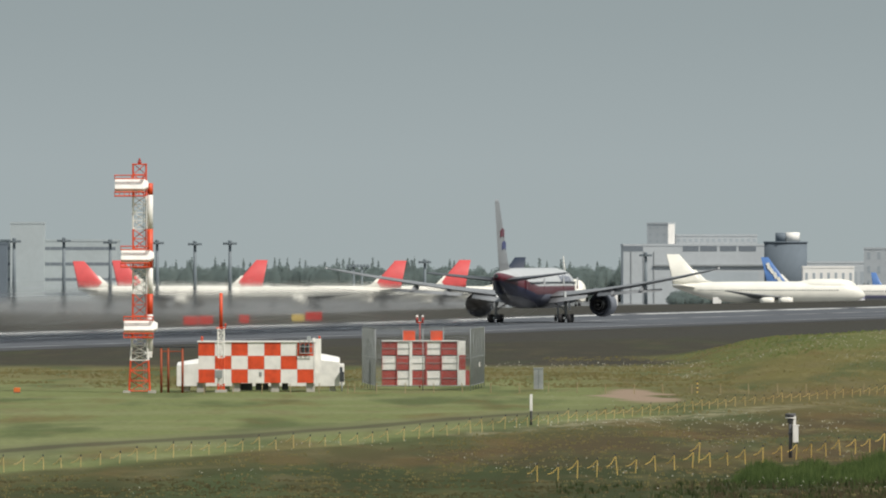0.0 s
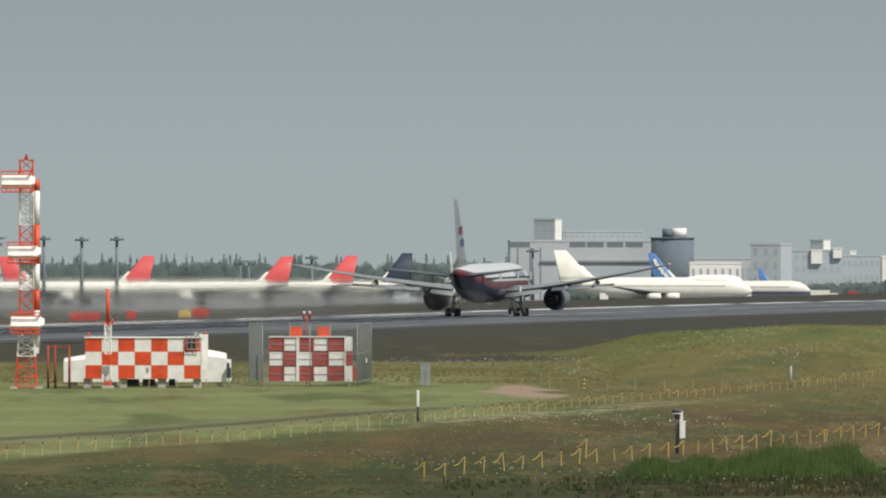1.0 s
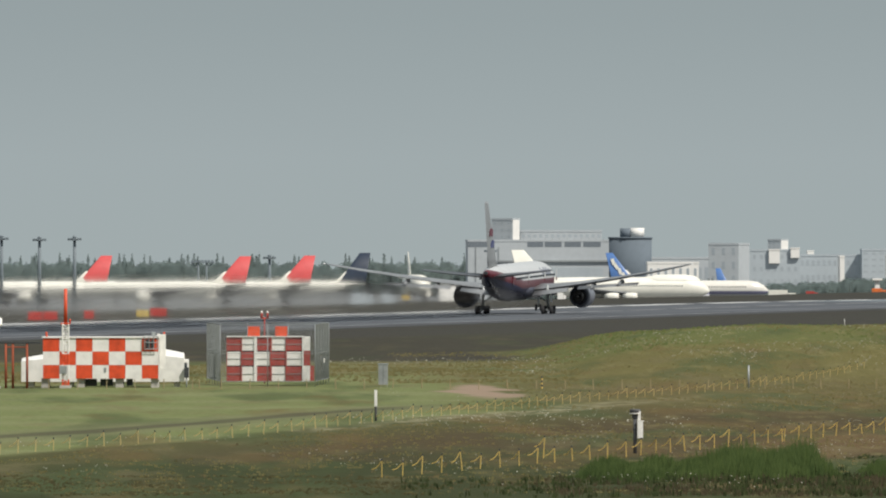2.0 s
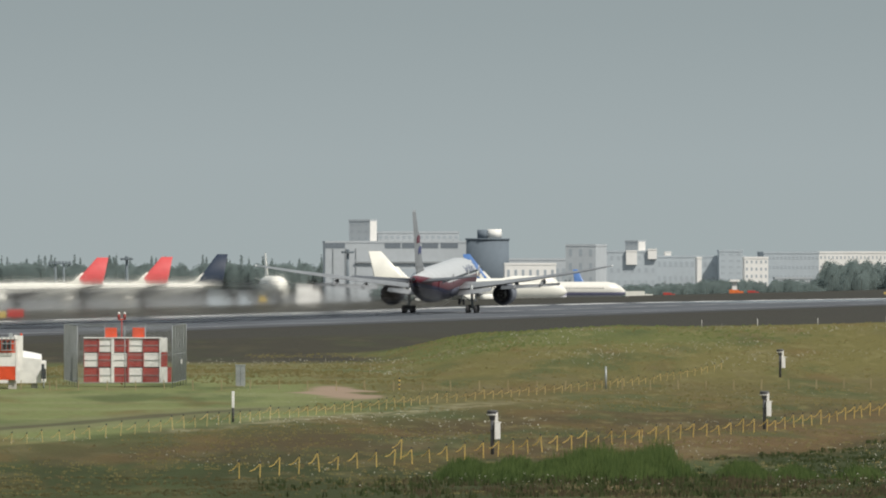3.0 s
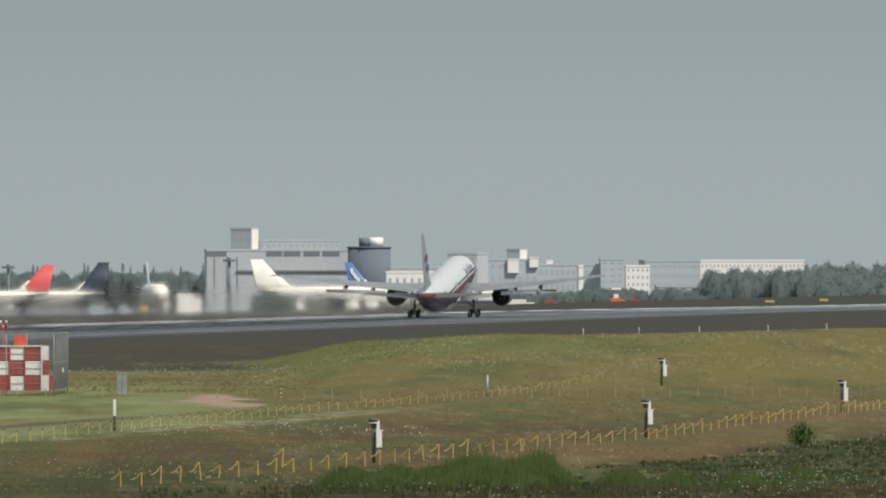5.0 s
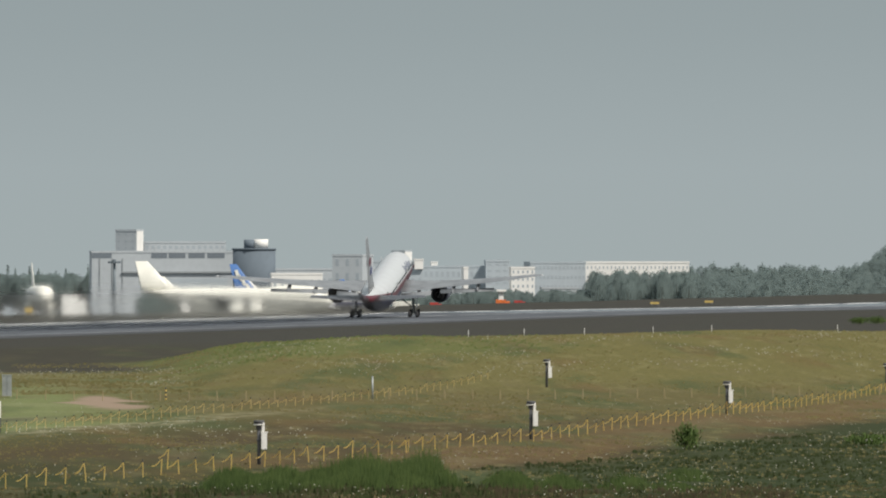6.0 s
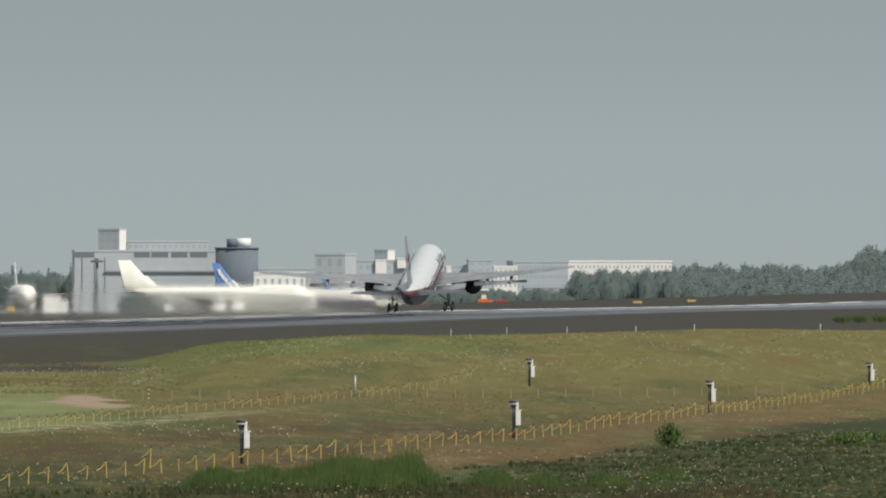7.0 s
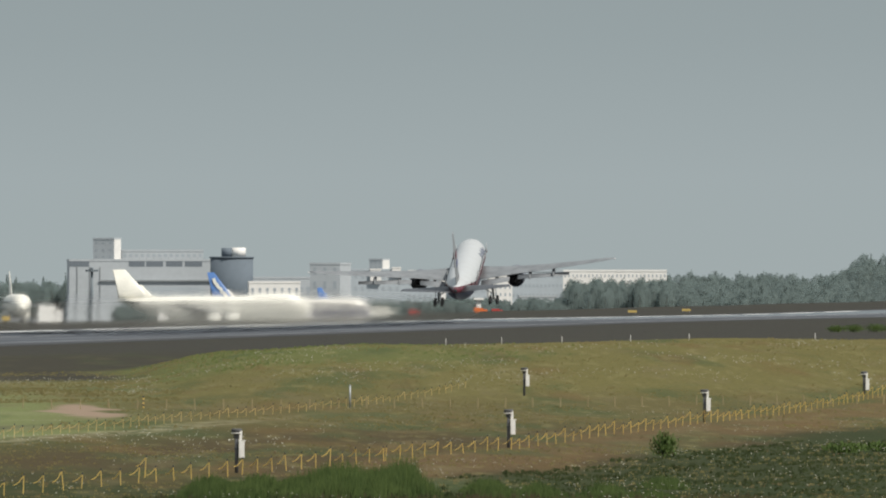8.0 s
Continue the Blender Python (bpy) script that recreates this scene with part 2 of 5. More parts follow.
        # engine: fan cowl, core, plug, pylon
        e = part("engine", add_loft(bmesh.new(), [oval(sgn * 9.7, y, 2.75, k, k * 1.02) for y, k in ((12.6, 1.50), (12.9, 1.66), (12.5, 1.76), (11.0, 1.86), (9.0, 1.88), (7.4, 1.78), (5.6, 1.50), (5.7, 1.42), (7.0, 1.40))], caps=True), COWL, jet, "grey round engine cowl")
        # dark disc added across the duct, standing in for the shade inside
        part("duct_shade", tube((sgn * 9.7, 6.6, 2.75), (sgn * 9.7, 6.3, 2.75), 1.43, seg=24), ENGINE_DARK, e)
        part("exhaust_nozzle", add_loft(bmesh.new(), [oval(sgn * 9.7, y, 2.75, k, k, 24) for y, k in ((7.2, 1.15), (5.2, 1.02), (4.0, 0.82), (4.02, 0.76), (5.0, 0.74))]), HOT_METAL, e)
        part("exhaust_plug", add_loft(bmesh.new(), [oval(sgn * 9.7, y, 2.75, k, k, 20) for y, k in ((5.0, 0.5), (4.0, 0.42), (2.9, 0.08))]), HOT_METAL, e)
        part("fan_face", tube((sgn * 9.7, 11.6, 2.75), (sgn * 9.7, 11.4, 2.75), 1.5, seg=24), STEEL_DARK, e)
        part("pylon", add_loft(bmesh.new(), [foil((sgn * 9.7, y, z), c, 0.09, "x") for y, z, c in ((11.0, 4.2, 7.0), (8.9, 5.0, 7.0))]), WING_GREY, e)
        # main gear: a leg, braces, a bogie beam and six wheels
        g = MAIN_GEAR[sgn] = part("main_gear", add_tube(add_tube(add_tube(bmesh.new(), (sgn * 5.3, 0.2, 4.75), (sgn * 5.49, 0, 0.75), 0.26, 0.2, 12), (sgn * 3.2, 0.3, 3.3), (sgn * 5.4, 0.05, 1.9), 0.11), (sgn * 5.3, 2.6, 4.4), (sgn * 5.45, 0.1, 1.6), 0.11), GALV, jet, "grey landing gear leg")
        part("bogie_beam", box(sgn * 5.49 - 0.16, sgn * 5.49 + 0.16, -1.7, 1.7, 0.55, 0.85, 0.05), GALV, g)
        part("gear_door", box(sgn * 6.0 - 0.05, sgn * 6.0 + 0.05, -0.7, 0.9, 1.9, 3.9, 0.04), WHITE_GLOSS, g)
        for y in (-1.47, 0, 1.47):
            for dx in (-0.7, 0.7):
                x = sgn * 5.49 + dx
                wl_ = part("wheel", add_loft(bmesh.new(), [[(x + o, y + k * math.cos(a * math.tau / 20), 0.67 + k * math.sin(a * math.tau / 20)) for a in range(20)] for o, k in ((-0.26, 0.40), (-0.24, 0.58), (-0.16, 0.66), (0.16, 0.66), (0.24, 0.58), (0.26, 0.40))]), RUBBER, g)
        # the airline's title along the upper hull, as plain bars
        for k in range(8):
            y = 11.0 + 1.25 * k
            a0, a1 = radians(17), radians(43 if k in (0, 3, 5) else 35)
            rings = [[(sgn * q * math.cos(a), yy, zc + q * math.sin(a)) for a in [a0 + (a1 - a0) * i / 5 for i in range(6)]] for q, yy in ((3.09, y), (3.125, y), (3.125, y + 0.9), (3.09, y + 0.9))]
            part("title_bar", add_loft(bmesh.new(), rings, caps=False, closed=False), TITLE_GREY, fuselage, "dull blue-grey lettering bar")
    # nose gear
    g = part("nose_gear", add_tube(add_tube(bmesh.new(), (0, 25.9, 3.4), (0, 25.9, 0.55), 0.16, 0.13), (0, 23.8, 3.0), (0, 25.8, 1.5), 0.08), GALV, jet)
    for x in (-0.38, 0.38):
        part("wheel", add_loft(bmesh.new(), [[(x + o, 25.9 + k * math.cos(a * math.tau / 20), 0.55 + k * math.sin(a * math.tau / 20)) for a in range(20)] for o, k in ((-0.18, 0.3), (-0.16, 0.48), (-0.1, 0.54), (0.1, 0.54), (0.16, 0.48), (0.18, 0.3))]), RUBBER, g)
    fin = part("tail_fin", wing([((0, -19.0, 7.6), 9.6, 0.07), ((0, -21.6, 9.4), 8.2, 0.07), ((0, -29.2, 18.4), 3.7, 0.07), ((0, -29.9, 18.8), 2.7, 0.06)], "x"), FIN_SHADED, jet, "white tail fin greyed by painted shade, with a red and blue sign")
    # the sign: two curved blades, one red and one blue, on both faces
    for sgn in (-1, 1):
        for mat, y0, z0 in ((LOGO_RED, -26.0, 13.9), (LOGO_BLUE, -24.6, 12.0)):
            bm = bmesh.new()
            for k in range(5):
                y, z = y0 - 0.6 * k, z0 - 0.12 * k * k * 0.5 + 0.2 * k
                add_box(bm, sgn * 0.24 - 0.05, sgn * 0.24 + 0.05, y - 0.65, y, z - 0.85 + 0.05 * k, z + 0.35)
            part("fin_sign", bm, mat, fin)
    part("tail_cone_outlet", tube((0, -31.4, 7.2), (0, -31.95, 7.22), 0.3, 0.26, 14), STEEL_DARK, fuselage)
    return jet


JET = airliner()


# ---- the ground: one sheet from the viewing bank to the horizon ----
RUN_X, RUN_Y, RUN_DEG = 13.5, 1815.0, 10.8  # a point of the runway's centre line, and its heading
RUN_SIN, RUN_COS = math.sin(radians(RUN_DEG)), math.cos(radians(RUN_DEG))


def across(x, y):
    """Metres to the near side of the runway's centre line."""
    return (x - RUN_X) * RUN_COS - (y - RUN_Y) * RUN_SIN


def step(a, b, v):
    t = min(1.0, max(0.0, (v - a) / (b - a)))
    return t * t * (3 - 2 * t)


def sag(along):
    """The runway dips gently towards its far end."""
    return -1.25 * step(450, 1400, along)


def on_runway(along, side, z=0.0):
    return Vector((RUN_X + along * RUN_SIN + side * RUN_COS, RUN_Y + along * RUN_COS - side * RUN_SIN, z + sag(along)))


APRON_Z = -9.2


def ground_z(x, y):
    q = across(x, y)
    z = 1.2 * step(52, 110, q) + sag((x - RUN_X) * RUN_SIN + (y - RUN_Y) * RUN_COS) * (1 - step(110, 200, q)) * (1 - step(70, 160, -q))
    z += 7.8 * (1 - step(60, 140, y))
    z += APRON_Z * step(90, 300, -q)
    crest = 2.3 * step(19, 30, x) + 0.6 * step(28, 42, x) + 0.5 * step(40, 75, x)
    z += crest * step(800 + 40 * noise.noise((x * 0.05, 3, 0)), 1000, y) * (1 - step(1010, 1180, y))
    if 300 < y < 1250 and q > 60:
        z += 0.16 * noise.noise((x * 0.07, y * 0.02, 0)) + 0.06 * noise.noise((x * 0.35, y * 0.1, 5))
    return z


def sheet(xs, ys):
    bm = bmesh.new()
    grid = [[bm.verts.new((x, y, ground_z(x, y))) for x in xs] for y in ys]
    for a, b in zip(grid, grid[1:]):
        for k in range(len(xs) - 1):
            bm.faces.new((a[k], a[k + 1], b[k + 1], b[k])).smooth = True
    return bm


def steps(*spans):
    out = []
    for a, b, d in spans:
        n = max(1, round((b - a) / d))
        out += [a + (b - a) * k / n for k in range(n)]
    return out + [spans[-1][1]]


def ground_material():
    m, nt, p = nodes_of("airfield_grass")
    n, l = nt.nodes, nt.links
    geo = n.new("ShaderNodeNewGeometry")
    sep = n.new("ShaderNodeSeparateXYZ")
    l.new(geo.outputs["Position"], sep.inputs[0])

    def noise_at(scale, detail=4.0, stretch=(1, 1, 1)):
        mp = n.new("ShaderNodeMapping")
        mp.inputs["Scale"].default_value = stretch
        l.new(geo.outputs["Position"], mp.inputs[0])
        t = n.new("ShaderNodeTexNoise")
        t.inputs["Scale"].default_value, t.inputs["Detail"].default_value = scale, detail
        l.new(mp.outputs[0], t.inputs["Vector"])
        return t.outputs[0]

    def maths(op, a, b):
        t = n.new("ShaderNodeMath")
        t.operation = op
        for k, v in enumerate((a, b)):
            if isinstance(v, (int, float)):
                t.inputs[k].default_value = v
            else:
                l.new(v, t.inputs[k])
        return t.outputs[0]

    def span(v, a, b):
        t = n.new("ShaderNodeMapRange")
        t.interpolation_type = "SMOOTHSTEP"
        l.new(v, t.inputs[0])
        t.inputs[1].default_value, t.inputs[2].default_value = a, b
        return t.outputs[0]

    def blend(fac, a, b):
        t = n.new("ShaderNodeMixRGB")
        l.new(fac, t.inputs[0])
        for k, v in ((1, a), (2, b)):
            if isinstance(v, tuple):
                t.inputs[k].default_value = (*v, 1)
            else:
                l.new(v, t.inputs[k])
        return t.outputs[0]

    wob = maths("MULTIPLY", maths("SUBTRACT", noise_at(0.05), 0.5), 90.0)
    y = maths("ADD", sep.outputs[1], wob)
    x = maths("ADD", sep.outputs[0], maths("MULTIPLY", maths("SUBTRACT", noise_at(0.04), 0.5), 16.0))
    mown, dry, straw, brown, weeds = (0.158, 0.182, 0.072), (0.072, 0.055, 0.027), (0.154, 0.129, 0.065), (0.047, 0.043, 0.032), (0.038, 0.046, 0.017)
    col = blend(span(y, 505, 560), weeds, dry)
    row = maths("ADD", maths("SUBTRACT", maths("SUBTRACT", sep.outputs[1], maths("MULTIPLY", sep.outputs[0], 5.5)), 612.0), maths("MULTIPLY", wob, 0.25))
    olive = maths("MULTIPLY", span(row, -75, -20), maths("SUBTRACT", 1.0, span(x, 30, 50)))
    col = blend(maths("MULTIPLY", olive, 0.75), col, (0.080, 0.081, 0.031))
    green_strip = maths("MULTIPLY", span(row, -8, 8), maths("SUBTRACT", 1.0, span(x, 6, 26)))
    col = blend(green_strip, col, mown)
    bands = maths("MULTIPLY", span(noise_at(0.045, 3, (0.12, 1, 1)), 0.46, 0.60), green_strip)
    col = blend(maths("MULTIPLY", bands, 0.6), col, (0.205, 0.215, 0.105))
    col = blend(maths("MULTIPLY", span(y, 640, 760), span(x, 6, 26)), col, (0.113, 0.096, 0.038))
    col = blend(span(y, 850, 900), col, (0.150, 0.142, 0.062))
    mound = maths("MULTIPLY", span(x, 17, 22), maths("MULTIPLY", span(y, 800, 880), maths("SUBTRACT", 1.0, span(sep.outputs[1], 1060, 1110))))
    col = blend(span(sep.outputs[1], 965, 1015), col, brown)
    col = blend(mound, col, (0.138, 0.122, 0.043))
    fresh = maths("MULTIPLY", mound, maths("MULTIPLY", span(y, 905, 960), maths("SUBTRACT", 1.0, span(x, 36, 60))))
    col = blend(maths("MULTIPLY", fresh, 0.6), col, (0.100, 0.130, 0.042))
    near_row = maths("SUBTRACT", maths("SUBTRACT", sep.outputs[1], maths("MULTIPLY", sep.outputs[0], 5.45)), 446.0)
    rusty = maths("MULTIPLY", maths("MULTIPLY", span(near_row, -62, -38), maths("SUBTRACT", 1.0, span(near_row, -6, 22))), span(x, 16, 24))
    col = blend(maths("MULTIPLY", rusty, 0.7), col, (0.135, 0.088, 0.042))
    # streaks of straw, green flushes, fine grain
    col = blend(maths("MULTIPLY", span(noise_at(0.30, 5, (1, 0.13, 1)), 0.50, 0.70), 0.5), col, straw)
    col = blend(maths("MULTIPLY", span(noise_at(0.16, 5, (1, 0.13, 1)), 0.48, 0.66), 0.65), col, (0.059, 0.081, 0.031))
    col = blend(maths("MULTIPLY", span(noise_at(0.21, 5, (1, 0.11, 1)), 0.52, 0.68), maths("MULTIPLY", 0.5, maths("SUBTRACT", 1.0, maths("MULTIPLY", span(sep.outputs[1], 965, 1015), maths("SUBTRACT", 1.0, mound))))), col, (0.136, 0.088, 0.036))
    col = blend(maths("MULTIPLY", span(noise_at(3.0, 4, (1, 0.3, 1)), 0.40, 0.75), 0.3), col, (0.035, 0.033, 0.014))
    lawn = maths("SUBTRACT", 1.0, span(sep.outputs[1], 965, 1015))
    col = blend(maths("MULTIPLY", maths("MULTIPLY", span(noise_at(0.9, 5, (1, 0.09, 1)), 0.52, 0.72), 0.4), maths("MAXIMUM", mound, maths("MULTIPLY", lawn, span(x, 4, 20)))), col, (0.215, 0.190, 0.085))
    lush = maths("MULTIPLY", span(x, 22, 31), maths("SUBTRACT", 1.0, span(maths("ADD", near_row, maths("MULTIPLY", wob, 0.4)), -78, -52)))
    col = blend(maths("MULTIPLY", lush, 0.88), col, (0.030, 0.041, 0.015))
    cream = maths("MULTIPLY", maths("MULTIPLY", span(row, -26, -10), maths("SUBTRACT", 1.0, span(row, 0, 10))), maths("MULTIPLY", span(x, 0, 6), maths("SUBTRACT", 1.0, span(x, 18, 30))))
    col = blend(maths("MULTIPLY", maths("MULTIPLY", cream, span(noise_at(0.8, 4, (1, 0.2, 1)), 0.35, 0.65)), 0.7), col, (0.270, 0.245, 0.150))
    infield = maths("MULTIPLY", span(sep.outputs[1], 975, 1020), maths("SUBTRACT", 1.0, mound))
    col = blend(maths("MULTIPLY", infield, 0.55), col, brown)
    # the vehicle track across the mown strip, and the bare patch
    line = maths("ABSOLUTE", maths("SUBTRACT", maths("SUBTRACT", sep.outputs[1], maths("MULTIPLY", sep.outputs[0], 5.1)), 668.0), 0.0)
    short = maths("SUBTRACT", 1.0, span(sep.outputs[0], 4, 12))
    verge = maths("MULTIPLY", maths("SUBTRACT", 1.0, span(line, 12.0, 26.0)), short)
    col = blend(maths("MULTIPLY", verge, 0.5), col, (0.150, 0.151, 0.082))
    rut = maths("MULTIPLY", maths("SUBTRACT", 1.0, span(line, 4.0, 9.0)), short)
    col = blend(maths("MULTIPLY", rut, 0.6), col, (0.052, 0.043, 0.031))
    px = maths("DIVIDE", maths("SUBTRACT", x, 12.2), 2.6)
    py = maths("DIVIDE", maths("SUBTRACT", sep.outputs[1], 782.0), 36.0)
    r2 = maths("ADD", maths("MULTIPLY", px, px), maths("MULTIPLY", py, py))
    col = blend(maths("SUBTRACT", 1.0, span(r2, 0.5, 1.3)), col, (0.270, 0.200, 0.145))
    col = blend(maths("MULTIPLY", span(sep.outputs[1], 1250, 1400), 0.7), col, (0.048, 0.046, 0.041))
    l.new(col, p.inputs["Base Color"])
    p.inputs["Roughness"].default_value = 0.95
    p.inputs["Specular IOR Level"].default_value = 0.1
    b = n.new("ShaderNodeBump")
    b.inputs["Strength"].default_value, b.inputs["Distance"].default_value = 0.8, 0.15
    l.new(noise_at(2.2, 6), b.inputs["Height"])
    l.new(b.outputs[0], p.inputs["Normal"])
    return m


GRASS = ground_material()
xs = steps((-2600, -500, 300), (-500, -90, 40), (-90, 150, 1.6), (150, 500, 25), (500, 2600, 300))
ys = steps((-400, 0, 100), (0, 420, 20), (420, 1300, 5), (1300, 3000, 50), (3000, 5600, 200))
tagged(part("ground", sheet(xs, ys), GRASS), "wide airfield ground of dry and green grass with a low mound", "ground", kind="structure")


def strip(name, a0, a1, q0, q1, z, material, label, category, kind="structure", n=1, ob_parent=None):
    """A flat paved strip along the runway."""
    bm = bmesh.new()
    rows = [[bm.verts.new(on_runway(a0 + (a1 - a0) * k / n, q, z)) for q in (q0, q1)] for k in range(n + 1)]
    for a, b in zip(rows, rows[1:]):
        bm.faces.new((a[0], a[1], b[1], b[0]))
    bmesh.ops.recalc_face_normals(bm, faces=bm.faces)
    low = bmesh.ops.extrude_face_region(bm, geom=list(bm.faces))
    bmesh.ops.translate(bm, verts=[v for v in low["geom"] if isinstance(v, bmesh.types.BMVert)], vec=(0, 0, -0.3))
    bmesh.ops.recalc_face_normals(bm, faces=bm.faces)
    ob = part(name, bm, material, ob_parent)
    return tagged(ob, label, category, kind=kind) if category else ob


SHOULDER = surface("shoulder_asphalt", (0.04, 0.04, 0.042), 0.8, vary=0.3, scale=0.06, fine=1.0)
MIRAGE_MARKING = surface("mirage_marking_paint", (0.80, 0.80, 0.77), 0.7, vary=0.2, scale=0.05, fine=0.4)
WORN_MARKING = surface("rubber_stained_marking_paint", (0.24, 0.245, 0.25), 0.8, vary=0.5, scale=0.05, fine=0.4)
PALE = surface("pale_concrete", (0.15, 0.155, 0.155), 0.8, vary=0.2, scale=0.05)


def hot_asphalt():
    """Asphalt with long glossy patches imitating mirage, mirroring the sky at a grazing look."""
    m = surface("runway_asphalt", (0.086, 0.093, 0.104), 0.9, vary=0.3, scale=0.05, fine=1.2, bump=0.0, dirt=(0.055, 0.058, 0.064))
    n, l = m.node_tree.nodes, m.node_tree.links
    tc = n.new("ShaderNodeTexCoord")
    turn = n.new("ShaderNodeMapping")
    turn.inputs["Rotation"].default_value = (0, 0, radians(RUN_DEG))
    l.new(tc.outputs["Object"], turn.inputs[0])
    squash = n.new("ShaderNodeMapping")
    squash.inputs["Scale"].default_value = (0.16, 0.006, 1)
    l.new(turn.outputs[0], squash.inputs[0])
    t = n.new("ShaderNodeTexNoise")
    t.inputs["Scale"].default_value, t.inputs["Detail"].default_value = 1.0, 4
    l.new(squash.outputs[0], t.inputs["Vector"])
    r = n.new("ShaderNodeMapRange")
    r.inputs[1].default_value, r.inputs[2].default_value, r.inputs[3].default_value, r.inputs[4].default_value = 0.52, 0.68, 1.0, 0.5
    l.new(t.outputs[0], r.inputs[0])
    p = n["Principled BSDF"]
    l.new(r.outputs[0], p.inputs["Roughness"])
    p.inputs["Specular IOR Level"].default_value = 0.25
    return m


HOT = hot_asphalt()
SHEEN = surface("mirage_gloss_asphalt", (0.10, 0.105, 0.11), 0.22, vary=0.3, scale=0.04, fine=0.8, bump=0.0)
runway = strip("runway", -1500, 2300, -30, 30, 0.06, HOT, "long grey asphalt runway with worn white markings", "runway", n=40)
strip("runway_shoulder", -1500, 2300, -38, -30.02, 0.05, SHOULDER, "dark asphalt shoulder beside the runway", "shoulder", n=40)
strip("runway_shoulder", -1500, 2300, 30.02, 38, 0.05, SHOULDER, "dark asphalt shoulder beside the runway", "shoulder", n=40)
# glossy strip added to imitate the bright sky mirage over the far runway
strip("mirage_lane", 620, 2300, -29.5, -3, 0.068, SHEEN, "", "", ob_parent=runway, n=20)
for _k in range(-24, 40):
    strip("centre_dash", _k * 50, _k * 50 + 36, -1.2, 0.6, 0.075, WORN_MARKING, "", "", ob_parent=runway)
strip("edge_line", -1500, 2300, 27.6, 28.2, 0.075, WORN_MARKING, "", "", ob_parent=runway, n=40)
_r, _a = random.Random(3), -700.0
while _a < 1500:  # the far edge line with gaps, widened to paint in the mirage's white glint
    _n = _r.uniform(25, 95)
    strip("edge_line", _a, _a + _n, -29.9, -26.6, 0.075, MIRAGE_MARKING, "", "", ob_parent=runway, n=2)
    _a += _n + _r.uniform(5, 30)
apron = tagged(part("apron", box(-900, 900, 4050, 4985, APRON_Z - 0.5, APRON_Z + 0.05), PALE), "wide pale concrete aircraft parking apron", "apron", kind="structure")


# ---- the apron and what stands behind it ----
CREAM = surface("cream_white_paint", (0.80, 0.78, 0.70), 0.35, vary=0.06, scale=0.2, fine=2, bump=0.0)
FIN_BLUE = surface("bright_blue_fin_paint", (0.075, 0.17, 0.40), 0.4, vary=0.1, scale=0.3, fine=2, bump=0.0)
BAND_HULL = livery_material("white_hull_blue_band", [(0, (0.55, 0.56, 0.58)), (3.0, (0.24, 0.24, 0.36)), (4.2, (0.78, 0.77, 0.72)), (5.2, (0.80, 0.78, 0.72))])
FIN_NAVY = surface("navy_fin_paint", (0.022, 0.034, 0.060), 0.4, vary=0.1, scale=0.3, fine=2, bump=0.0)


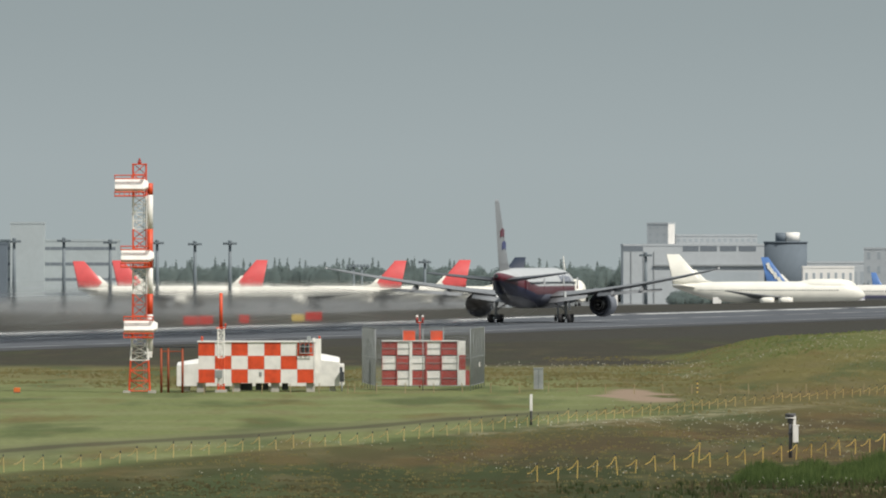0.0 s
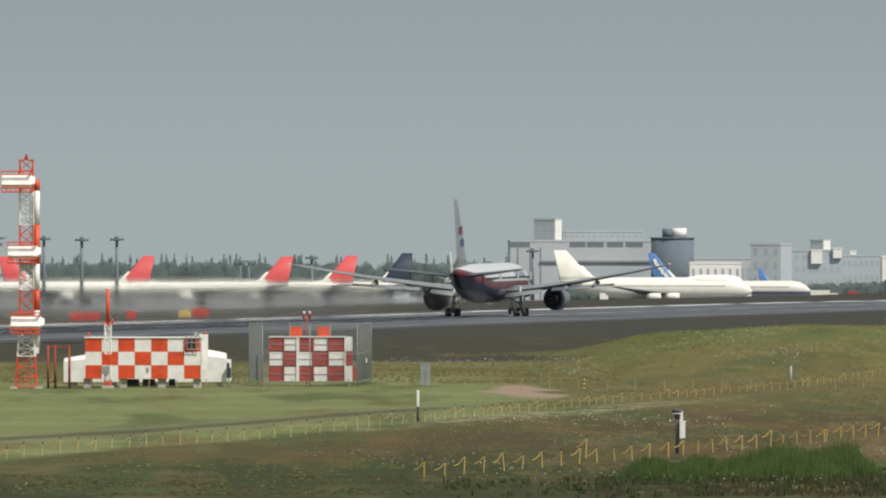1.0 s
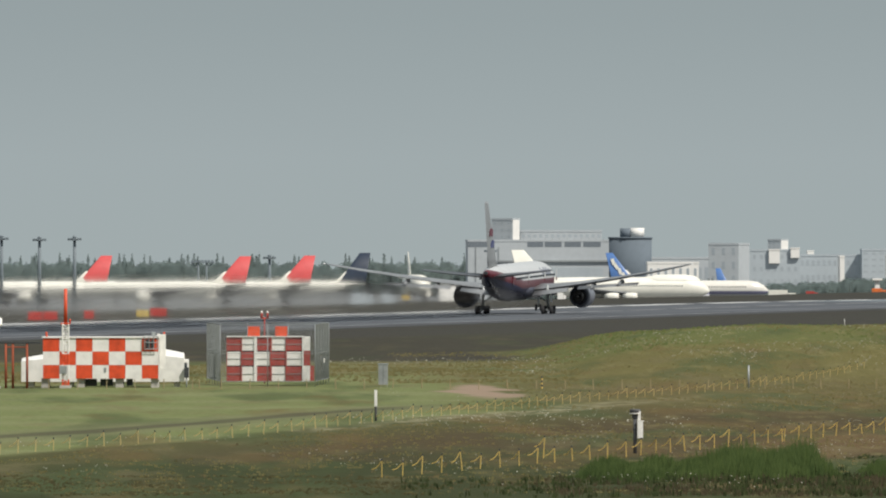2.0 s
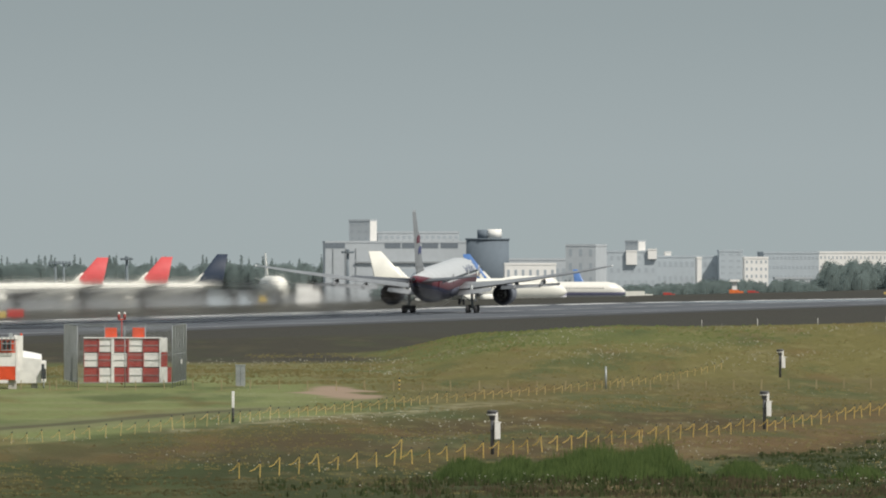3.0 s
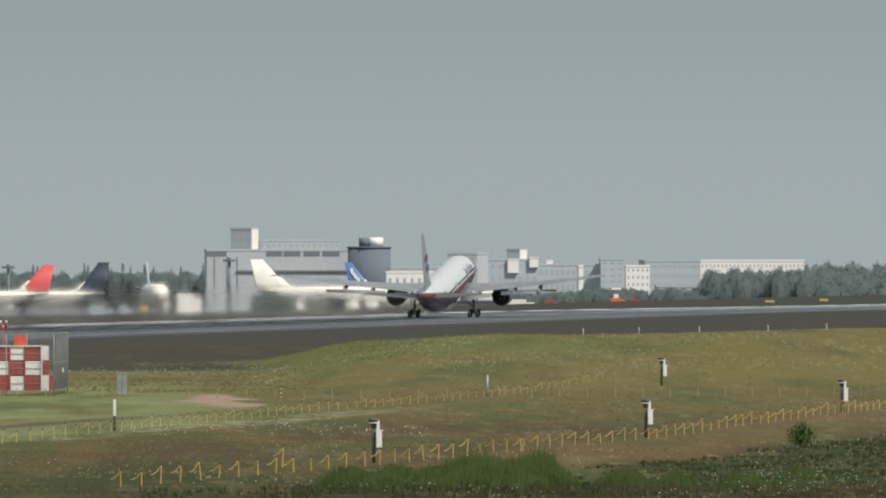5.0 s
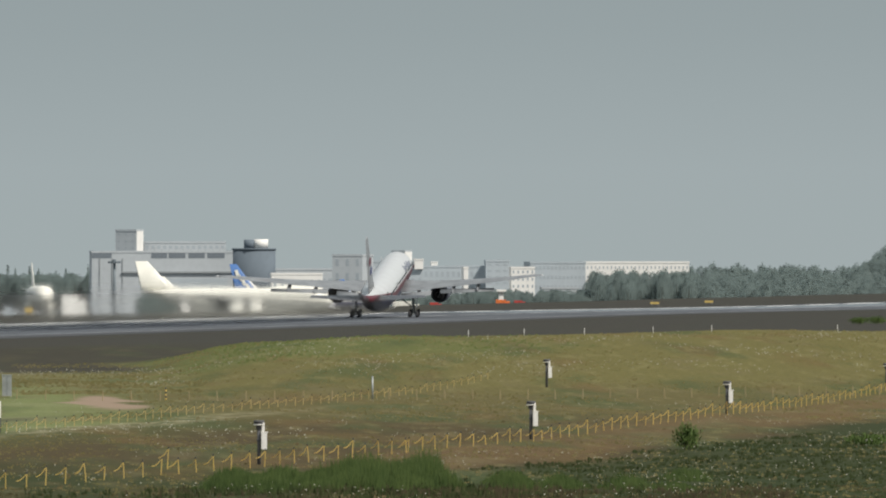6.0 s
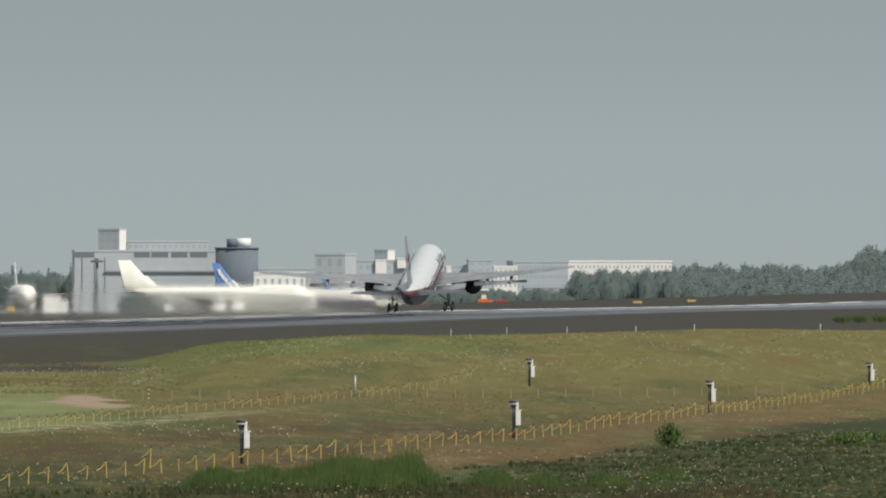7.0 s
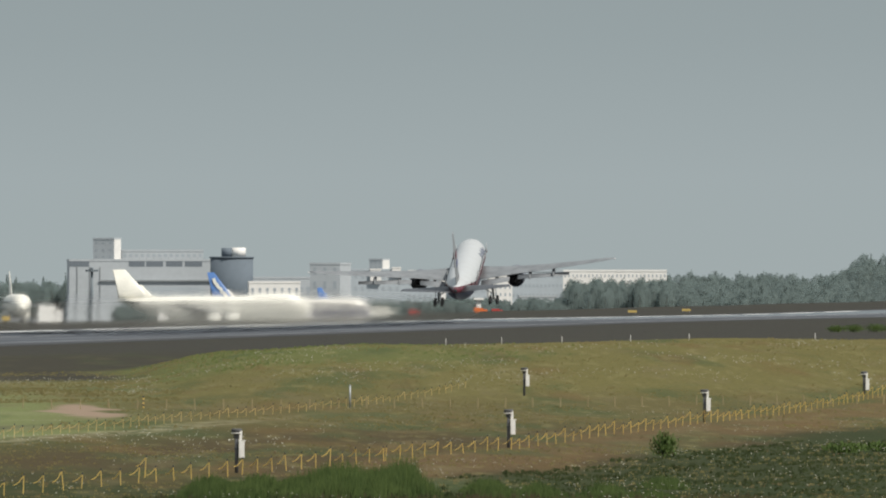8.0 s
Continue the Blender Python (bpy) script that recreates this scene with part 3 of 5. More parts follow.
def parked_jet(label, x, y, heading, length, r, fin_top, fin_paint, hull_paint, engines=2, hump=False, half_span=24.0, fin_size=1.0):
    """An airliner at rest; the nose points along +y before it is turned."""
    j = thing("parked_airliner", pose(x, y, APRON_Z + 0.05, 0, 0, heading), label, "airplane", "airliners parked on the apron")
    zc, h = r * 1.35 + 0.9, length / 2
    prof = [(1.0, -0.30, 0.03), (0.975, -0.26, 0.30), (0.93, -0.15, 0.60), (0.86, -0.04, 0.88), (0.76, 0, 1.0), (-0.35, 0, 1.0), (-0.6, 0.12, 0.85), (-0.82, 0.38, 0.5), (-0.95, 0.55, 0.22), (-1.0, 0.6, 0.06)]
    body = part("fuselage", add_loft(bmesh.new(), [oval(0, t * h, zc + dz * r, r * k, r * k * (1.1 if hump else 1)) for t, dz, k in prof]), hull_paint, j)
    if hump:
        part("upper_deck", add_loft(bmesh.new(), [oval(0, t * h, zc + 0.62 * r, r * k, r * k * 0.95) for t, k in ((0.9, 0.25), (0.84, 0.62), (0.74, 0.8), (0.45, 0.78), (0.3, 0.5), (0.2, 0.15))]), hull_paint, body)
    bm = bmesh.new()
    for k in range(int(length * 0.75)):
        for sgn in (-1, 1):
            yy = 0.7 * h - k * 0.98
            add_box(bm, sgn * r - 0.03, sgn * r + 0.03, yy, yy + 0.4, zc + 0.15 * r, zc + 0.15 * r + 0.45)
    tagged(part("cabin_windows", bm, GLASS_DARK, body), kind="stuff")
    c = length * 0.155 * fin_size
    fin = part("tail_fin", wing([((0, -0.62 * h, zc + 0.85 * r), c * 1.25, 0.09), ((0, -0.70 * h, zc + 1.3 * r), c, 0.09), ((0, -0.935 * h, fin_top), c * 0.42 * fin_size, 0.09)], "x"), fin_paint, j)
    part("dorsal_fairing", wing([((0, -0.50 * h, zc + 0.86 * r), c * 1.3, 0.06), ((0, -0.66 * h, zc + 1.25 * r), c * 0.5, 0.11), ((0, -0.76 * h, zc + 2.3 * r), c * 0.12, 0.2)], "x"), hull_paint, j)
    for sgn in (-1, 1):
        w = part("wing", wing([((sgn * r * 0.7, 0.22 * h, zc - 0.6 * r), length * 0.2, 0.12), ((sgn * half_span * 0.4, -0.02 * h, zc - 0.35 * r), length * 0.115, 0.11), ((sgn * half_span, -0.42 * h, zc + 0.15 * r), length * 0.035, 0.1)]), WING_GREY, j)
        part("tailplane", wing([((sgn * r * 0.2, -0.74 * h, zc + 0.45 * r), c * 0.8, 0.09), ((sgn * half_span * 0.36, -0.92 * h, zc + 0.75 * r), c * 0.3, 0.09)]), hull_paint, j)
        for k in range(engines // 2):
            ex, ey = sgn * half_span * (0.34 + 0.3 * k), (0.16 - 0.2 * k) * h
            part("engine", add_loft(bmesh.new(), [oval(ex, ey + dy, zc - 0.85 * r, q, q, 16) for dy, q in ((2.6, 1.0), (2.7, 1.2), (1.0, 1.4), (-1.0, 1.3), (-2.6, 0.8), (-2.4, 0.6))]), hull_paint, w)
        gear = part("main_gear", tube((sgn * 3.5, -0.03 * h, zc - r * 0.8), (sgn * 3.6, -0.03 * h, 0.6), 0.25), GALV, j)
        for dy in (-0.75, 0.75):
            part("wheel", tube((sgn * 3.6 - 0.5, -0.03 * h + dy, 0.6), (sgn * 3.6 + 0.5, -0.03 * h + dy, 0.6), 0.6, seg=14), RUBBER, gear)
    gear = part("nose_gear", tube((0, 0.8 * h, zc - r * 0.8), (0, 0.8 * h, 0.5), 0.18), GALV, j)
    part("wheel", tube((-0.4, 0.8 * h, 0.5), (0.4, 0.8 * h, 0.5), 0.5, seg=14), RUBBER, gear)
    return j


def arc_fin(name, paint, y, z, reach):
    """A fin in colour round its upper rear corner, white before it."""
    m = surface(name, paint, 0.4, vary=0.06, scale=0.3, fine=2, bump=0.0)
    n, l = m.node_tree.nodes, m.node_tree.links
    p = n["Principled BSDF"]
    old = p.inputs["Base Color"].links[0].from_socket
    tc = n.new("ShaderNodeTexCoord")
    d = n.new("ShaderNodeVectorMath")
    d.operation = "DISTANCE"
    d.inputs[1].default_value = (0, y, z)
    l.new(tc.outputs["Object"], d.inputs[0])
    cut = n.new("ShaderNodeMapRange")
    cut.inputs[1].default_value, cut.inputs[2].default_value = reach, reach + 0.3
    l.new(d.outputs["Value"], cut.inputs[0])
    mx = n.new("ShaderNodeMixRGB")
    l.new(cut.outputs[0], mx.inputs[0])
    l.new(old, mx.inputs[1])
    mx.inputs[2].default_value = (0.80, 0.78, 0.70, 1)
    l.new(mx.outputs[0], p.inputs["Base Color"])
    return m


R, L = -90, 90  # nose along +x, nose along -x
ARC_RED = arc_fin("red_arc_fin_paint", (0.62, 0.09, 0.09), -29.5, 13.0, 7.0)
RED_LABEL = "white airliner with a red fin parked on the apron"
parked_jet(RED_LABEL, -100.86, 4300, R, 64, 3.0, 17.2, ARC_RED, CREAM, half_span=30)
parked_jet(RED_LABEL, -89.37, 4400, R, 64, 3.0, 17.4, ARC_RED, CREAM, half_span=30)
parked_jet(RED_LABEL, -98.72, 4350, L, 64, 3.0, 17.6, ARC_RED, CREAM, half_span=30)
parked_jet(RED_LABEL, -47.38, 4300, L, 64, 3.0, 17.4, ARC_RED, CREAM, half_span=30)
parked_jet(RED_LABEL, -23.79, 4380, L, 64, 3.0, 17.6, ARC_RED, CREAM, half_span=30)
parked_jet("white airliner with a dark navy fin parked on the apron", -1.86, 4440, L, 62, 2.9, 18.6, FIN_NAVY, CREAM, half_span=29)
parked_jet("cream airliner parked nose-on at the apron", 48.48, 4500, 184, 66, 4.0, 19.0, CREAM, CREAM, half_span=12)
parked_jet("plain cream four-engine freighter with an upper deck, parked", 119.68, 4330, R, 70.7, 3.6, 19.7, CREAM, CREAM, 4, True, 31)
blue = parked_jet("white airliner with a bright blue fin parked behind the freighter", 151.1, 4450, R, 61, 3.1, 18.6, FIN_BLUE, BAND_HULL, half_span=28, fin_size=0.82)
for _y, _z, _tip in ((-28.4, 15.3, 20), (-27.2, 13.5, 34), (-25.8, 11.7, 20), (-24.3, 10.1, 34)):  # a slanting row of white letter bars
    for _s in (-0.40, 0.40):
        _b = box(_s - 0.06, _s + 0.06, -0.6, 0.6, -1.15, 1.15)
        bmesh.ops.rotate(_b, verts=_b.verts, cent=(0, 0, 0), matrix=Matrix.Rotation(radians(_tip), 3, "X"))
        bmesh.ops.translate(_b, verts=_b.verts, vec=(0, _y, _z))
        part("fin_mark", _b, CREAM, blue)
parked_jet("small white airliner with a blue fin parked on the apron", 182.28, 4600, R, 29, 1.9, 12.6, FIN_BLUE, CREAM, half_span=13)

# ---- buildings ----
# distance haze is mixed into the next three wall colours
WALL_PALE = surface("hazed_pale_cladding", (0.45, 0.48, 0.50), 0.8, vary=0.08, scale=0.03, fine=0.4, bump=0.0)
WALL_TERM = surface("hazed_grey_cladding", (0.40, 0.445, 0.455), 0.8, vary=0.08, scale=0.03, fine=0.4, bump=0.0)
WALL_BLUE = surface("hazed_blue_cladding", (0.42, 0.465, 0.495), 0.8, vary=0.08, scale=0.03, fine=0.4, bump=0.0)
WALL_WHITE = surface("white_render", (0.82, 0.80, 0.76), 0.8, vary=0.08, scale=0.03, fine=0.4, bump=0.0)
WALL_DARK = surface("slate_cladding", (0.135, 0.165, 0.195), 0.9, vary=0.1, scale=0.03, fine=0.4, bump=0.0)
# glass paled towards the wall tone, with haze put into its colour
WINDOW_HAZED = surface("haze_paled_window_glass", (0.36, 0.40, 0.43), 0.5, vary=0.1, bump=0.0)
BAND_GLASS = surface("window_band_glass", (0.17, 0.195, 0.22), 0.4, vary=0.1, bump=0.0)
ROOF_GREY = surface("grey_roofing", (0.30, 0.32, 0.33), 0.9, vary=0.12, scale=0.05, fine=0.5)


def building(name, label, x0, x1, y, depth, top, wall, floors=0, bays=0, win=(0.6, 0.5), parapet=0.8, base=APRON_Z - 0.3, turn=0.0, glass=None, end=None):
    """Walls, a roof with a parapet, and set-in windows on the front."""
    b = thing(name, pose((x0 + x1) / 2, y, base, 0, 0, turn), label, "building", "airport buildings")
    w, h = (x1 - x0) / 2, top - base
    bm = bmesh.new()
    add_box(bm, -w, w, 0, depth, 0, h - parapet)
    part("wall", bm, wall, b)
    part("roof", box(-w + 0.4, w - 0.4, 0.4, depth - 0.4, h - parapet + 0.004, h - parapet + 0.2), ROOF_GREY, b)
    for a0, a1, b0, b1 in ((-w - 0.15, w + 0.15, -0.15, 0.25), (-w - 0.15, w + 0.15, depth - 0.25, depth + 0.15), (-w - 0.15, -w + 0.25, 0.25, depth - 0.25), (w - 0.25, w + 0.15, 0.25, depth - 0.25)):
        part("parapet", box(a0, a1, b0, b1, h - parapet, h), wall, b)
    # whiter panel on the right end paints in the sunlight on that side
    if end:
        part("end_wall", box(w + 0.004, w + 0.16, 0.26, depth - 0.26, 0, h - parapet - 0.004), end, b)
    if floors and bays:
        fh, bw = (h - parapet) / floors, 2 * w / bays
        first = None
        for f in range(floors):
            for k in range(bays):
                cx, cz = -w + (k + 0.5) * bw, (f + 0.55) * fh
                if first is None:
                    first = part("window", box(-bw * win[0] / 2, bw * win[0] / 2, -0.06, 0.05, -fh * win[1] / 2, fh * win[1] / 2), glass or WINDOW_HAZED, b)
                    first.location = (cx, 0, cz)
                else:
                    o = new("window", first.data)
                    o.parent, o.location = b, (cx, 0, cz)
    return b


D1 = 4700
cargo = building("cargo_terminal", "large pale grey cargo terminal with long window bands", 71.79, 128.73, D1, 60, 14.65, WALL_PALE)
_w = (128.73 - 71.79) / 2
for _a, _b in ((0.1, 7.9), (23.7, 30.0), (30.6, 37.3), (38.5, 45.0), (46.0, 52.9)):
    part("window_band", box(-_w + _a, -_w + _b, -0.08, 0.1, 14.15 - APRON_Z - 2.1, 14.15 - APRON_Z), BAND_GLASS, cargo)
for _a in (3.0, 8.0, 12.1):
    part("downpipe", box(-_w + _a, -_w + _a + 0.35, -0.3, -0.004, 0.3, 12.0 - APRON_Z), ROOF_GREY, cargo)
for _k in range(12):  # roof-edge railing posts before the plant house
    part("rail_post", box(-_w + 22 + _k * 2.9, -_w + 22.15 + _k * 2.9, 0.6, 0.75, 14.2 - APRON_Z + 0.3, 15.6 - APRON_Z), ROOF_GREY, cargo)
part("canopy", box(-_w + 12, _w, -0.9, 0, 6.1 - APRON_Z, 6.77 - APRON_Z), ROOF_GREY, cargo)
part("loading_bay", box(-_w + 22, _w - 3, -0.1, 0.2, 2, 3.85 - APRON_Z), WALL_BLUE, cargo)
building("stair_tower", "pale square roof tower, its right side painted sunlit white", 80.9, 90.1, 4706, 6.4, 23.21, WALL_PALE, 3, 3, (0.2, 0.2), 0.7, 14.2, -27, end=WALL_WHITE)
building("roof_plant_house", "long low pale plant house on a terminal roof", 93.02, 125.53, 4715, 20, 18.5, WALL_PALE, 1, 14, (0.5, 0.35), 0.8, 14.21)
# round slate-coloured tower with a white drum
rt = thing("round_tower", pose(135.67, 4672, APRON_Z - 0.3), "round slate-grey tower with a white drum on top", "building", "airport buildings")
part("shaft", tube((0, 0, 0), (0, 0, 15.51 - APRON_Z), 8.479, seg=32), WALL_DARK, rt)
part("rim", tube((0, 0, 15.29 - APRON_Z), (0, 0, 15.96 - APRON_Z), 8.814, seg=32), WALL_DARK, rt)
part("drum", tube((2.6, 0, 15.96 - APRON_Z), (2.6, 0, 19.53 - APRON_Z), 2.95, seg=24), WALL_WHITE, rt)
part("drum", tube((-2.0, -1, 15.96 - APRON_Z), (-2.0, -1, 19.4 - APRON_Z), 2.1, seg=24), WALL_DARK, rt)
building("office_block", "low white office block with dark window openings", 140.31, 160.35, 4600, 14, 5.97, WALL_WHITE, 2, 7, (0.35, 0.4))
building("hangar", "long low grey hangar behind the office", 146.1, 176.87, 4760, 40, 7.64, WALL_PALE, 1, 10)
building("service_block", "grey service block with a tall slot window", 165.66, 177.9, 4650, 18, 13.27, WALL_PALE, 4, 3, (0.3, 0.5), turn=-16)
building("warehouse", "pale blue-grey warehouse with a stepped roof", 179.14, 203.9, 4700, 40, 10.83, WALL_BLUE, 4, 9, (0.4, 0.35))
building("roof_house", "small grey roof house, its right side painted sunlit white", 191.25, 196.95, 4705, 6.8, 14.9, WALL_PALE, 2, 3, (0.3, 0.35), 0.6, 10.15, -28, end=WALL_WHITE)
# white blocks added on the wall to imitate sunlit side faces
building("sunlit_block", "white block on a warehouse wall, standing in for sunlit side faces", 191.7, 196.0, 4698.6, 1.5, 10.9, WALL_WHITE, 0, 0, parapet=0.5, base=5.2)
building("sunlit_block", "white block on a warehouse wall, standing in for sunlit side faces", 200.4, 203.9, 4698.6, 1.5, 11.5, WALL_WHITE, 0, 0, parapet=0.5, base=7.4)
# white all over, standing in for this house's sunlit side
building("roof_house", "small roof house on a warehouse, painted sunlit white", 208.2, 210.8, 4725, 8, 10.4, WALL_WHITE, 0, 0, parapet=0.4, base=7.9)
building("warehouse", "blue-grey warehouse with a window row", 204.77, 222.39, 4720, 40, 8.79, WALL_BLUE, 3, 8, (0.5, 0.35))
building("annex", "narrow white annex between warehouses", 219.63, 221.43, 4690, 20, 8.35, WALL_WHITE)
building("warehouse", "tall blue-grey warehouse with a dark roof band", 223.79, 241.49, 4740, 40, 8.78, WALL_BLUE, 3, 6, (0.4, 0.3))
building("lift_tower", "blue-grey lift tower of a warehouse", 230.34, 239.85, 4730, 14, 11.05, WALL_BLUE, 8, 3, (0.5, 0.3))
building("office_block", "white office block with small square windows", 237.99, 247.4, 4680, 16, 8.36, WALL_WHITE, 6, 5, (0.35, 0.4))
building("warehouse", "long grey warehouse with a row of small windows", 249.81, 272.14, 4760, 50, 10.37, WALL_BLUE, 5, 14, (0.5, 0.3))
building("shed", "low pale shed before the warehouse", 245.81, 260.35, 4600, 12, 0.47, WALL_PALE, 1, 6)
building("logistics_hall", "long white logistics hall with small windows", 273.29, 315.4, 4780, 50, 10.49, WALL_WHITE, 5, 26, (0.3, 0.3))
# the passenger terminal beyond the floodlights
term = building("passenger_terminal", "wide pale grey passenger terminal with dark floor bands", -239.95, -133.08, 4800, 60, 16.58, WALL_TERM, 4, 24, (0.97, 0.2), glass=BAND_GLASS)
building("terminal_tower", "pale grey tower block on the terminal roof", -175.69, -161.93, 4790, 20, 23.67, WALL_TERM)
building("stair_core", "dark slate stair core of the terminal", -179.14, -173.74, 4700, 10, 15.33, WALL_DARK)


MAST_GREY = surface("mast_grey_paint", (0.16, 0.19, 0.21), 0.6, vary=0.1)


def apron_light(x, y, top):
    """A tall floodlight mast with a ring of lamps."""
    m = thing("floodlight_mast", pose(x, y, APRON_Z), "tall grey floodlight mast with a wide lamp head", "floodlight", "apron floodlights")
    h = top - APRON_Z
    part("pole", tube((0, 0, 0), (0, 0, h), 0.75, 0.5, 10), MAST_GREY, m)
    head = part("lamp_ring", tube((0, 0, h - 0.9), (0, 0, h - 0.2), 1.5, 2.4, 14), MAST_GREY, m)
    for k in range(8):
        a = k * math.tau / 8
        part("lamp", box(2.1 * math.cos(a) - 0.4, 2.1 * math.cos(a) + 0.4, 2.1 * math.sin(a) - 0.4, 2.1 * math.sin(a) + 0.4, h - 0.9, h - 0.05, 0.05), MAST_GREY, head)
    part("top_rail", tube((0, 0, h), (0, 0, h + 0.8), 0.9, 0.5, 10), MAST_GREY, m)


for _x, _top in ((-154.46, 15.69), (-136.55, 15.89), (-119.86, 15.28), (-102.97, 15.08), (-89.34, 14.67), (-76.72, 14.87)):
    apron_light(_x, 4250, _top)
for _x, _top in ((-7.13, 7.93), (79.74, 10.6)):
    apron_light(_x, 4640, _top)


def light_gantry(x, y, top):
    g = thing("light_gantry", pose(x, y, APRON_Z), "dark grey light gantry with a wide flat head", "floodlight", "apron floodlights")
    h = top - APRON_Z
    for k in (-1.6, 1.6):
        part("pole", tube((k, 0, 0), (k, 0, h - 1.0), 0.4, 0.35, 8), MAST_GREY, g)
    head = part("head", box(-4.7, 4.7, -0.9, 0.9, h - 1.1, h - 0.6, 0.1), MAST_GREY, g)
    for k in range(7):
        part("lamp", box(-4.4 + 1.3 * k, -3.5 + 1.3 * k, -0.7, 0.7, h - 0.596, h, 0.08), MAST_GREY, head)
    for k in (-1, 1):
        part("strut", tube((k * 1.6, 0, h - 3.4), (k * 4.2, 0, h - 1.1), 0.22, seg=6), MAST_GREY, g)


light_gantry(-33.5, 4640, 6.6)


# ---- vehicles, huts and boards round the apron and the runway ----
def board(x, y, z, w, h, paint, label):
    b = thing("airfield_sign", pose(x, y, z), label, "sign", "airfield signs")
    part("panel", box(-w / 2, w / 2, -0.1, 0.1, 0.35, 0.35 + h, 0.03), paint, b)
    for k in (-0.35, 0.35):
        part("leg", tube((k * w, 0, -0.2), (k * w, 0, 0.4), 0.05), GALV, b)


BOARD_RED = surface("sign_red", (0.45, 0.05, 0.04), 0.5)
BOARD_YELLOW = surface("sign_yellow", (0.52, 0.38, 0.12), 0.5)
for _x, _y, _w, _h, _p, _l in (
    (-37.27, 1741.2, 2.1, 1.2, BOARD_RED, "red airfield sign board beside the runway"),
    (-35.23, 1751.8, 2.1, 1.2, BOARD_RED, "red airfield sign board beside the runway"),
    (-30.07, 1784.2, 1.5, 1.2, BOARD_RED, "red airfield sign board beside the runway"),
    (-22.63, 1839.2, 2.0, 1.0, BOARD_YELLOW, "yellow airfield sign board beside the runway"),
    (-20.41, 1861.5, 2.6, 1.2, BOARD_RED, "red airfield sign board beside the runway"),
    (24.5, 2459.8, 1.6, 0.9, BOARD_YELLOW, "yellow airfield sign board beyond the runway"),
    (197.5, 3131.8, 2.4, 0.6, BOARD_YELLOW, "yellow airfield sign board beyond the runway"),
    (219.81, 3248.8, 2.4, 0.6, BOARD_YELLOW, "yellow airfield sign board beyond the runway"),
):
    board(_x, _y, ground_z(_x, _y), _w, _h, _p, _l)


def truck(name, x, y, w, h, cab, body, label, turn=0):
    t = thing(name, pose(x, y, max(ground_z(x, y), APRON_Z + 0.05 if y > 4050 else -99), 0, 0, turn), label, "vehicle")
    part("cab", box(w * 0.22, w * 0.5, -1.1, 1.1, 0.7, h * 0.8, 0.15), cab, t)
    part("body", box(-w * 0.5, w * 0.2, -1.2, 1.2, 0.8, h, 0.08), body, t)
    part("chassis", box(-w * 0.48, w * 0.48, -0.9, 0.9, 0.5, 0.75), STEEL_DARK, t)
    part("windscreen", box(w * 0.4, w * 0.505, -0.95, 0.95, h * 0.5, h * 0.72, 0.03), GLASS_DARK, t)
    for k in (-0.36, 0.34):
        for s in (-1.05, 1.05):
            part("wheel", tube((k * w, s - 0.15, 0.5), (k * w, s + 0.15, 0.5), 0.5, seg=14), RUBBER, t)


truck("service_truck", 185.76, 3705.3, 4.4, 2.4, ORANGE, ORANGE, "bright orange service truck on the apron edge")
truck("service_truck", 193.05, 3743.5, 3.6, 2.0, BOARD_RED, BOARD_RED, "dark red service truck on the apron edge")
truck("fuel_truck", 158.24, 3561.0, 3.6, 2.0, BOARD_RED, BOARD_RED, "red fuel truck on the apron edge")
truck("catering_truck", 57.23, 4150, 8.4, 6.8, WALL_WHITE, WALL_WHITE, "cream high-body catering truck on the apron")
truck("tanker", 25.72, 4100, 8.0, 3.8, WALL_BLUE, WALL_BLUE, "dull grey tanker on the apron beside an airliner")
truck("van", 34.97, 4150, 4.4, 3.6, WALL_BLUE, WALL_BLUE, "grey tall van on the apron")
truck("loader", 97.54, 4200, 3.0, 4.4, WALL_WHITE, WALL_WHITE, "small white loader beside a freighter")
truck("apron_bus", 176.0, 4200, 9.7, 5.4, CREAM, CREAM, "large cream-white bus on the apron before an airliner")
gate = thing("mast_hut", pose(214.96, 4300, APRON_Z), "white column with a small roof on the apron", "column")
part("column", box(-0.9, 0.9, -0.9, 0.9, 0, 8.6, 0.1), WALL_WHITE, gate)
part("roof", box(-1.8, 1.8, -1.8, 1.8, 8.6, 9.4, 0.1), WALL_WHITE, gate)

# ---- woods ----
# leaf green paled to grey-green: distance haze put into the base colour
LEAF_HAZED = leafy("haze_paled_foliage", (0.190, 0.242, 0.236), (0.216, 0.266, 0.250), 0.9, 0.5, 0.58)
BARK = surface("bark", (0.09, 0.075, 0.06), 0.9)


def crown(rng, cx, cy, cz, rx, rz, pointed, n):
    """Loose leaf clumps round a crown."""
    out = []
    for _ in range(n):
        d = Vector((rng.gauss(0, 1), rng.gauss(0, 1), rng.gauss(0, 1))).normalized() * rng.uniform(0.85, 1.05)
        k = (1 - 0.8 * (d.z * 0.5 + 0.5)) * 1.25 if pointed else 1.0
        c = Vector((cx + d.x * rx * k, cy + d.y * rx * k, cz + d.z * rz))
        s = rng.uniform(0.3, 0.7) * (0.6 + rx * 0.14)
        a = Vector((rng.gauss(0, 1), rng.gauss(0, 1), rng.gauss(0, 1))).normalized()
        b = a.orthogonal().normalized() * s
        e = a.cross(b).normalized() * s
        way = Vector((d.x * 0.3 + 0.1, d.y * 0.25 - 0.5, d.z * 0.3 + 0.7)).normalized()
        out.append(((c + b, c + e * 0.9, c - b * 0.8 + a * 0.3 * s, c - e), way))
    return out


